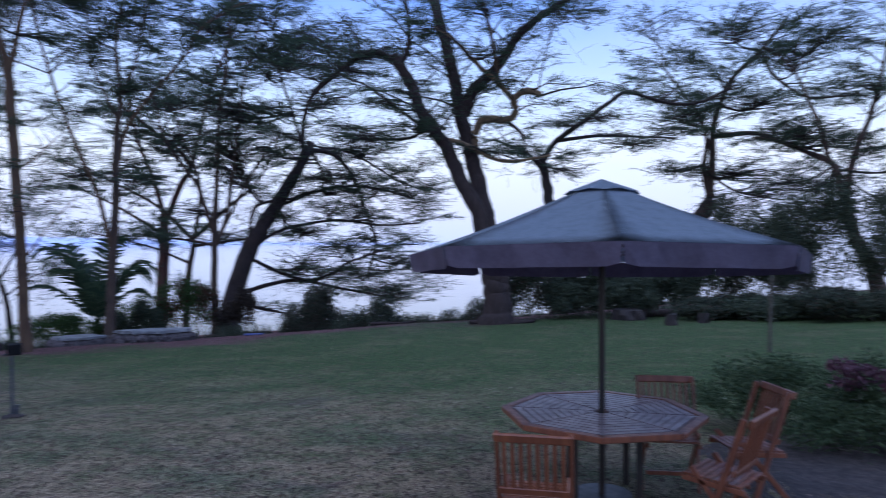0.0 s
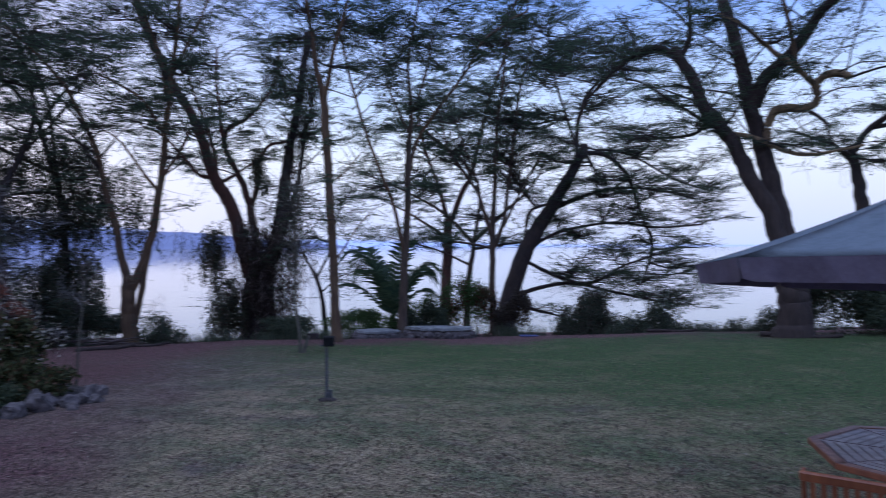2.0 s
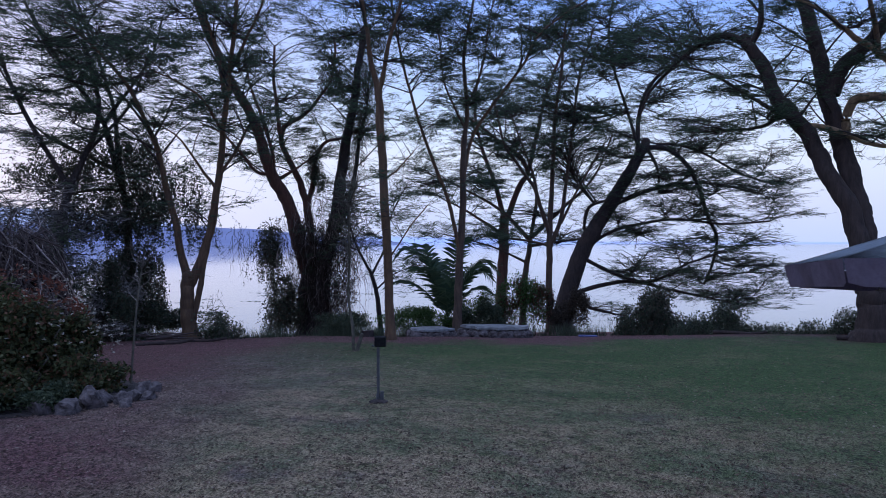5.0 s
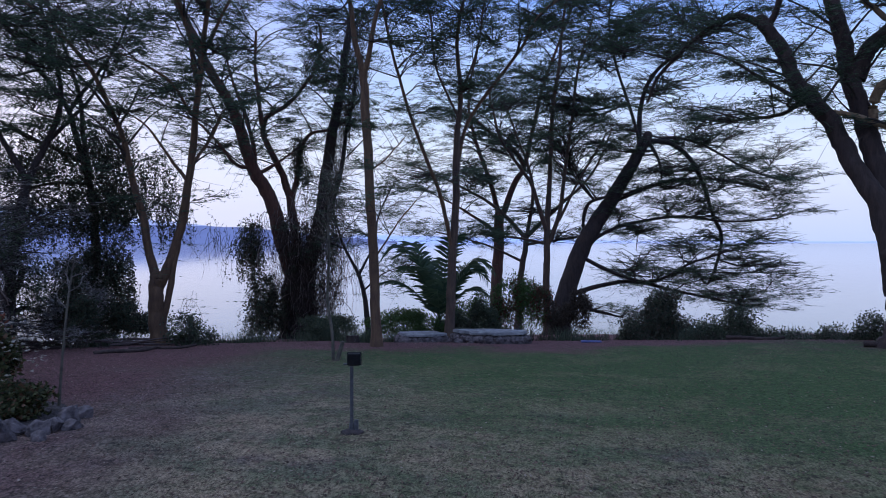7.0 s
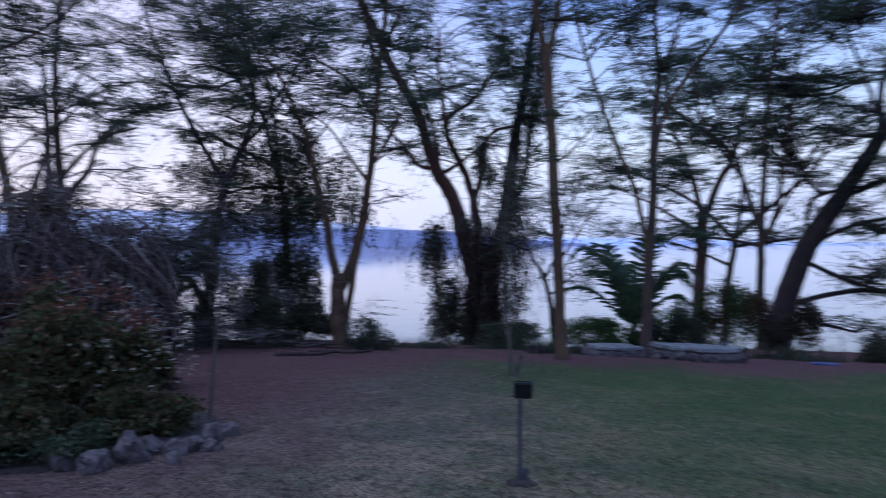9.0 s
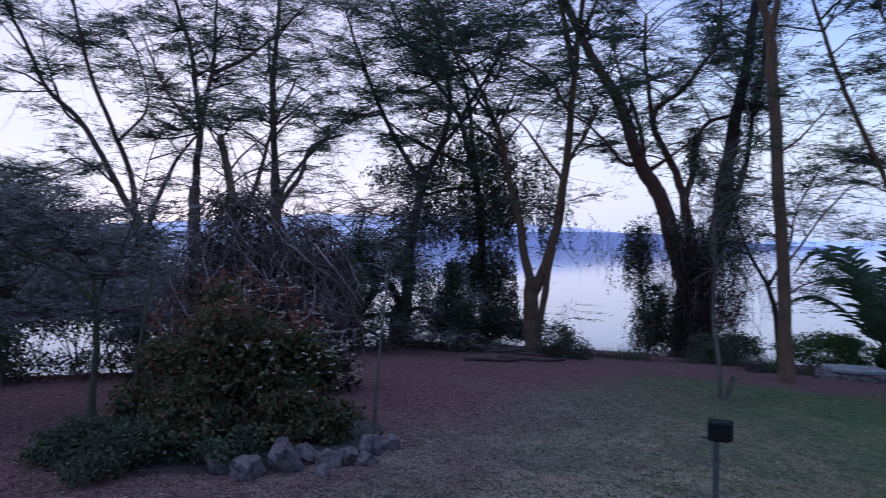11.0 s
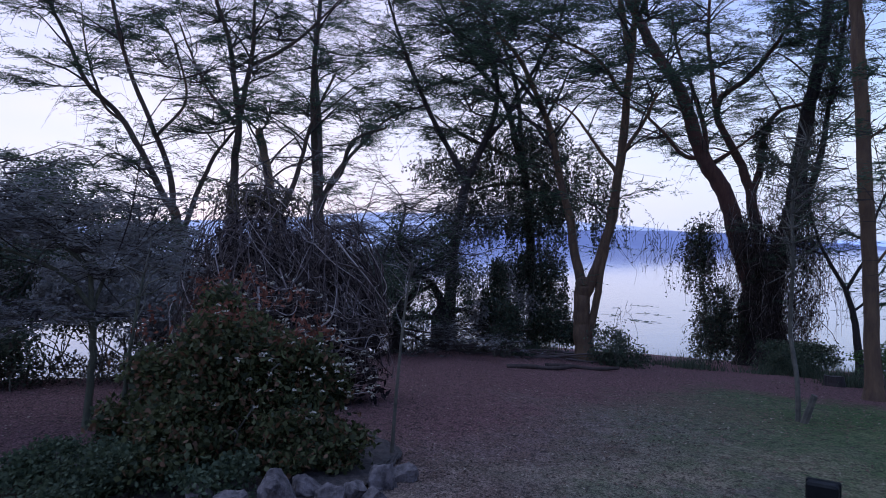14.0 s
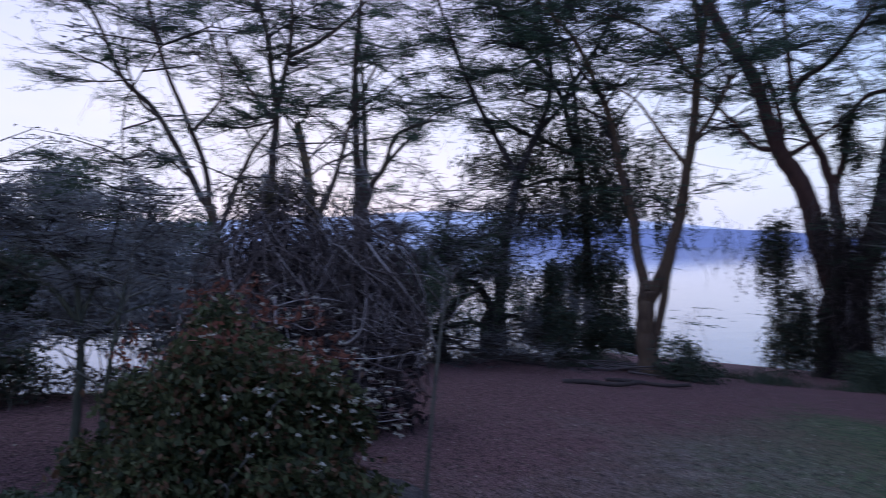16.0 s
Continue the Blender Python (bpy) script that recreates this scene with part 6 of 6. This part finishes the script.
def parasol():
    x, y = TABLE
    root = thing("parasol", (x, y, 0), "large grey-blue canvas parasol on a dark wooden pole", "parasol")
    root.matrix_world = pose(x, y, 0, 0, 0, -8.7)
    top_pose = Matrix.Translation((0, 0, 2.3)) @ Matrix.Rotation(radians(-4), 4, "X") @ Matrix.Translation((0, 0, -2.3))
    part("pole", rod((0, 0, 0.02), (0, 0, 2.6), 0.026, None, 14), M_POLE, root, "dark wooden pole")
    part("foot", rod((0, 0, 0.0), (0, 0, 0.08), 0.26, 0.24, 20), M_POLE, root)
    R, zt, ze = 1.6, 2.64, 2.025
    ang = [radians(-90 + 45 * i) for i in range(8)]
    for i in range(8):
        a, b = ang[i], ang[(i + 1) % 8]
        bm = bmesh.new()
        rows = []
        for k in range(9):
            t = 0.10 + 0.90 * k / 8
            row = []
            for j in range(7):
                s = j / 6
                px, py = (math.cos(a) * (1 - s) + math.cos(b) * s) * R * t, (math.sin(a) * (1 - s) + math.sin(b) * s) * R * t
                sag = 0.015 * math.sin(math.pi * s) * math.sin(math.pi * min(t, 1)) * t
                row.append(bm.verts.new((px, py, zt + (ze - zt) * t - sag - 0.03 * math.sin(math.pi * t))))
            rows.append(row)
        for k in range(8):
            for j in range(6):
                bm.faces.new((rows[k][j], rows[k + 1][j], rows[k + 1][j + 1], rows[k][j + 1]))
        bmesh.ops.solidify(bm, geom=list(bm.faces), thickness=0.003)
        panel = part("canopy_panel", bm, M_CLOTH, root, smooth=True)
        panel.matrix_local = top_pose
        # the valance, open at the corners
        bm = bmesh.new()
        top, low = [], []
        for j in range(13):
            s = 0.003 + 0.994 * j / 12
            px, py = (math.cos(a) * (1 - s) + math.cos(b) * s) * R, (math.sin(a) * (1 - s) + math.sin(b) * s) * R
            wave = 1 + 0.012 * math.sin(j * 1.1 + i)
            drop = 0.15 - 0.02 * (1 if j in (0, 12) else 0)
            inset = 0.012 if j in (0, 12) else 0.0
            top.append(bm.verts.new((px, py, ze - 0.002)))
            low.append(bm.verts.new((px * (wave - 0.02) + (math.cos(b) - math.cos(a)) * (inset if j == 0 else -inset), py * (wave - 0.02) + (math.sin(b) - math.sin(a)) * (inset if j == 0 else -inset), ze - drop)))
        for j in range(12):
            bm.faces.new((top[j], low[j], low[j + 1], top[j + 1]))
        bmesh.ops.solidify(bm, geom=list(bm.faces), thickness=0.003)
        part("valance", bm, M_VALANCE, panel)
        part("rib", rod((math.cos(a) * 0.1, math.sin(a) * 0.1, zt - 0.09), (math.cos(a) * R * 0.99, math.sin(a) * R * 0.99, ze - 0.03), 0.011, None, 6), M_POLE, root).matrix_local = top_pose
        part("strut", rod((math.cos(a) * 0.04, math.sin(a) * 0.04, 1.98), (math.cos(a) * R * 0.5, math.sin(a) * R * 0.5, zt - 0.39), 0.009, None, 6), M_POLE, root).matrix_local = top_pose
    cap = bmesh.new()
    mid = cap.verts.new((0, 0, 2.648))
    ring = []
    for i in range(16):
        q = radians(-90 + 22.5 * i)
        rr = 0.31 if i % 2 == 0 else 0.29
        ring.append(cap.verts.new((math.cos(q) * rr, math.sin(q) * rr, 2.518 if i % 2 == 0 else 2.535)))
    for i in range(16):
        cap.faces.new((mid, ring[i], ring[(i + 1) % 16]))
    bmesh.ops.solidify(cap, geom=list(cap.faces), thickness=0.004)
    part("vent_cap", cap, M_CLOTH, root).matrix_local = top_pose
    part("hub", rod((0, 0, 1.94), (0, 0, 2.02), 0.05, None, 12), M_POLE, root)


parasol()


def table():
    x, y = TABLE
    root = thing("garden_table", (x, y, ground_at(x, y)), "octagonal slatted teak garden table", "table", turn=-13)
    R, H = 0.82, 0.735
    ang = [radians(-90 + 45 * i) for i in range(8)]
    for i in range(8):
        a, b = ang[i], ang[(i + 1) % 8]
        ca, cb = Vector((math.cos(a), math.sin(a), 0)), Vector((math.cos(b), math.sin(b), 0))
        n = 9
        for k in range(n):
            t0, t1 = 0.10 + 0.80 * k / n, 0.10 + 0.80 * (k + 0.84) / n
            bm = bmesh.new()
            vs = []
            for z in (H - 0.022, H):
                for t, c in ((t0, ca), (t1, ca), (t1, cb), (t0, cb)):
                    inward = (cb - ca) * (0.012 if c is ca else -0.012)
                    vs.append(bm.verts.new((c * R * t + inward) + Vector((0, 0, z))))
            for q in ((3, 2, 1, 0), (4, 5, 6, 7), (0, 1, 5, 4), (1, 2, 6, 5), (2, 3, 7, 6), (3, 0, 4, 7)):
                bm.faces.new([vs[j] for j in q])
            part("slat", bm, M_TOP, root)
        m = (ca + cb) / 2
        edge = boxed(((cb - ca).length * R + 0.0, 0.075, 0.045), (0, 0, 0), 0.006)
        ob = part("rim", edge, M_TEAK, root)
        ob.matrix_local = Matrix.Translation(m * R * 0.955 + Vector((0, 0, H - 0.02))) @ Matrix.Rotation((a + b) / 2 + math.pi / 2, 4, "Z")
        sp = boxed((R * 0.86, 0.045, 0.03), (0, 0, 0), 0.004)
        ob = part("spoke", sp, M_TOP, root)
        ob.matrix_local = Matrix.Translation(ca * R * 0.5 + Vector((0, 0, H - 0.02))) @ Matrix.Rotation(a, 4, "Z")
    for q in (-115, -55, 65, 125):
        q = radians(q)
        part("leg", boxed((0.05, 0.05, H - 0.05), (math.cos(q) * 0.48, math.sin(q) * 0.48, (H - 0.05) / 2), 0.006, Matrix.Rotation(radians(5), 4, "Z")), M_POLE, root)
    for i in (-1, 1):
        part("apron", boxed((0.9, 0.03, 0.06), (0, 0.42 * i, H - 0.055), 0.004, Matrix.Rotation(radians(5), 4, "Z")), M_POLE, root)



table()


def chair(at, turn):
    """A folding slatted chair that faces its own +y."""
    root = thing("folding_chair", (at[0], at[1], ground_at(*at)), "folding slatted teak garden chair", "chair", "chairs round the table", turn)
    tilt = Matrix.Rotation(radians(16), 4, "X")
    for sx in (-0.235, 0.235):
        # back upright runs down to the front foot; the other leg crosses it
        part("back_leg", boxed((0.026, 0.042, 1.0), (sx, -0.045, 0.44), 0.005, Matrix.Rotation(radians(18), 4, "X")), M_TEAK, root)
        part("front_leg", boxed((0.024, 0.042, 0.64), (sx * 0.88, -0.02, 0.27), 0.005, Matrix.Rotation(radians(-40), 4, "X")), M_TEAK, root)
        part("seat_rail", boxed((0.024, 0.44, 0.04), (sx * 0.88, 0.03, 0.415), 0.005, Matrix.Rotation(radians(3), 4, "X")), M_TEAK, root)
    for k in range(8):
        part("seat_slat", boxed((0.43, 0.042, 0.016), (0, -0.15 + 0.053 * k, 0.436 + 0.0028 * k), 0.004), M_TEAK, root)
    back = Matrix.Translation((0, -0.175, 0.68)) @ Matrix.Rotation(radians(18), 4, "X")
    ob = part("back_top", boxed((0.50, 0.026, 0.062), (0, 0, 0.22), 0.008), M_TEAK, root)
    ob.matrix_local = back
    ob = part("back_base", boxed((0.45, 0.024, 0.05), (0, 0, -0.17), 0.006), M_TEAK, root)
    ob.matrix_local = back
    for k in range(8):
        ob = part("back_slat", boxed((0.026, 0.014, 0.36), (-0.185 + 0.053 * k, 0, 0.025), 0.003), M_TEAK, root)
        ob.matrix_local = back
    part("stretcher", boxed((0.42, 0.024, 0.035), (0, 0.12, 0.16), 0.004), M_TEAK, root)
    return root


first_chair = chair((0.64, 4.57), -12)
for px, py, tn in ((1.98, 6.0, 172), (2.08, 5.0, 47), (2.58, 5.78, 95)):
    copy_thing(first_chair, pose(px, py, ground_at(px, py), 0, 0, tn))

# flower bed beside the table
shrub("bed_shrub", "low green bed shrub beside the table", (3.9, 7.9), [(-0.5, 0.1, 0.40, 0.8, 0.42), (0.2, 0, 0.45, 0.95, 0.5), (1.1, -0.3, 0.5, 0.9, 0.5), (2.0, -0.7, 0.45, 0.9, 0.5), (0.3, -0.9, 0.3, 0.8, 0.4), (1.3, -1.3, 0.4, 0.9, 0.45), (2.3, -1.6, 0.4, 0.9, 0.5)], M_BEDLEAF, 0.026, 38000, 51, stems=20)
shrub("purple_plant", "purple-leaved plant in the flower bed", (4.35, 7.35), [(0, 0, 0.75, 0.35, 0.2), (0.4, -0.3, 0.7, 0.3, 0.2)], M_PURPLE, 0.05, 700, 52, "plant", stems=10)

# ---- things at the lawn's edge ----
for i, (b, d, s, lab) in enumerate(((-15.2, 24.5, (0.5, 0.35, 0.35), "weathered tree stump at the lawn edge"), (-18.4, 21.5, (0.16, 0.16, 0.32), "low wooden stump stool"), (-20.8, 22.5, (0.15, 0.15, 0.3), "low wooden stump stool"), (66.5, 19.3, (0.32, 0.3, 1.0), "dark rotten stump under the shore trees"),
                                    (32.9, 24.0, (0.2, 0.2, 0.24), "dark rotten stump on the bank"))):
    p = polar(START, b, d)
    bm = rod((0, 0, -0.1), (0, 0, s[2]), s[0] * 1.15, s[0], 14)
    bmesh.ops.subdivide_edges(bm, edges=list(bm.edges), cuts=2, use_grid_fill=True)
    for v in bm.verts:
        v.co += Vector((v.co.x, v.co.y, 0)) * 0.25 * noise.noise(v.co * 4 + Vector((i * 3, 0, 0))) + Vector((0, 0, 0.05 * noise.noise(v.co * 5)))
    ob = part("stump", bm, BARK["dark"], None)
    ob.matrix_world = pose(*p, ground_at(*p))
    tagged(ob, lab, "stump", "stumps")
for i, (b, d, ln, r, tn) in enumerate(((48.2, 21.3, 1.5, 0.06, 52), (46.0, 22.0, 1.7, 0.05, 40), (-20, 26, 3.4, 0.16, -12), (-25, 27, 2.6, 0.14, -30), (4, 24.5, 1.6, 0.06, 10), (-5, 23.0, 2.2, 0.08, -8))):
    p = polar(START, b, d)
    t = Tubes()
    q = spline([(-ln / 2, 0.02 * i, r * 0.5), (-ln / 5, 0.05, r * 0.8), (ln / 8, -0.03, r * 0.6), (ln / 3, 0.02, r * 0.9), (ln / 2, 0.06, r * 1.6)], 5)
    t.add(q, np.linspace(r, r * 0.7, len(q)) * (1 + 0.08 * np.sin(np.arange(len(q)) * 2.1)), 9)
    ob = t.link("log", BARK["umber"])
    ob.matrix_world = pose(*p, ground_at(*p), 0, 0, tn)
    tagged(ob, "fallen dead log lying on bare earth", "log", "fallen logs")


def stick_pile(at, seed):
    rng = np.random.default_rng(seed)
    root = thing("stick_pile", (*at, ground_at(*at)), "low untidy pile of dead sticks on bare earth", "stick pile", "stick piles")
    for k in range(22):
        a = rng.uniform(-0.5, 0.5) + radians(40)
        ln = rng.uniform(0.6, 1.9)
        m = np.array([rng.normal(0, 0.7), rng.normal(0, 0.25), 0])
        m = np.array([m[0] * math.cos(radians(40)) - m[1] * math.sin(radians(40)), m[0] * math.sin(radians(40)) + m[1] * math.cos(radians(40)), rng.uniform(0.03, 0.22)])
        d = np.array([math.cos(a), math.sin(a), rng.normal(0, 0.06)]) * ln / 2
        t = Tubes()
        q = spline([m - d, m + rng.normal(0, 0.05, 3), m + d], 4)
        q[:, 2] = np.maximum(q[:, 2], 0.015)
        t.add(q, np.linspace(rng.uniform(0.015, 0.05), 0.01, len(q)), 6)
        t.link("stick", M_DEADWOOD, root)


stick_pile(polar(LATE, 52.6, 19.6), 91)
stick_pile(polar(LATE, 60.5, 20.4), 92)
p = polar(START, 15.2, 23.2)
bm = boxed((0.6, 0.25, 0.05), (0, 0, 0.03), 0.02)
ob = part("plastic_sheet", bm, M_BLUE, None)
ob.matrix_world = pose(*p, ground_at(*p), 0, 0, 20)
tagged(ob, "folded blue plastic sheet on the grass", "sheet")
p = polar(START, -25.5, 14.6)
ob = part("thin_post", rod((0, 0, -0.1), (0.05, 0, 1.95), 0.035, 0.028, 8), M_STEM, None)
ob.matrix_world = pose(*p, ground_at(*p))
tagged(ob, "thin bare wooden post standing in the lawn", "post")


# ---- lawn blades and litter ----
def scatter(name, label, mat, n, seed, where, length, width, flat, lift, category="grass"):
    rng = np.random.default_rng(seed)
    pts = []
    while sum(len(p) for p in pts) < n:
        x, y = rng.uniform(-22, 10, 40000), rng.uniform(3, 26, 40000)
        d = np.hypot(x + 1.5, y - 2.5)
        keep = (lakeward(x, y) < 23.5) & (d > 3.0) & (rng.uniform(0, 1, 40000) < np.clip(5.0 / d, 0, 1) ** 1.3)
        keep &= where(x, y, rng)
        pts.append(np.stack([x, y, height(x, y) + lift], 1)[keep])
    c = np.concatenate(pts)[:n]
    v, f = leaves(rng, c, length, width, flat)
    v = v.reshape(-1, 4, 3)[:, (1, 2, 3)].reshape(-1, 3)
    f = np.arange(len(v)).reshape(-1, 3)
    return tagged(link_mesh(name, v, f, mat), label, category, kind="stuff")


scatter("grass", "short dry lawn grass", M_GRASS, 120000, 71, lambda x, y, r: r.uniform(0, 1, len(x)) < np.where(x < -9, 0.15, 1.0), 0.038, 0.008, 0.25, 0.012)
scatter("leaf_litter", "scattered dry fallen leaves", M_LITTER, 85000, 72, lambda x, y, r: r.uniform(0, 1, len(x)) < np.where(x < -9, 1.0, 0.35), 0.06, 0.026, 0.8, 0.012, "leaves")


def bank_grass():
    """Rank grass and weeds along the top of the bank."""
    rng = np.random.default_rng(73)
    n = 16000
    tuft = rng.uniform(-32, 18, 260)
    x = tuft[rng.integers(0, 260, n)] + rng.normal(0, 0.22, n)
    u = 25.6 + 0.9 * np.sin(np.round(x * 2.0) * 7.3) + rng.normal(0, 0.3, n) + np.array([0.5 * math.sin(q * 0.7) for q in x])
    y = (u + 0.55 * x - 0.12 * np.clip(x + 12, 0, 14)) / 0.835
    tall = rng.uniform(0.1, 0.55, n) * (0.35 + 0.65 * np.sin(x * 1.3 + np.sin(x * 0.37) * 3) ** 2)
    c = np.stack([x, y, height(x, y)], 1)
    lean = rng.normal(0, 0.4, (n, 2)) * tall[:, None]
    tip = c + np.column_stack([lean, tall])
    s = rng.normal(0, 1, (n, 3)) * (1, 1, 0)
    s = s / np.linalg.norm(s, axis=1)[:, None] * 0.010
    v = np.stack([c - s, c + s, tip + s * 0.2, tip - s * 0.2], 1).reshape(-1, 3)
    tagged(link_mesh("bank_grass", v, np.arange(4 * n).reshape(n, 4), M_SHRUB), "rank dark grass along the top of the bank", "grass", kind="stuff")


bank_grass()


def floating_weed():
    """Drifts of water weed on the lake."""
    rng = np.random.default_rng(74)
    c = []
    for _ in range(26):
        b, d = radians(rng.uniform(28, 66)), rng.uniform(38, 75)
        m = np.array([-math.sin(b) * d, math.cos(b) * d, WATER + 0.012])
        c.append(m + rng.normal(0, 1, (rng.integers(6, 26), 3)) * (0.7, 0.35, 0.006))
    v, f = leaves(rng, np.concatenate(c), 0.5, 0.22, 1.0)
    tagged(link_mesh("floating_weed", v, f, M_SHRUB), "small drifts of floating water weed on the lake", "water weed", kind="stuff")


floating_weed()
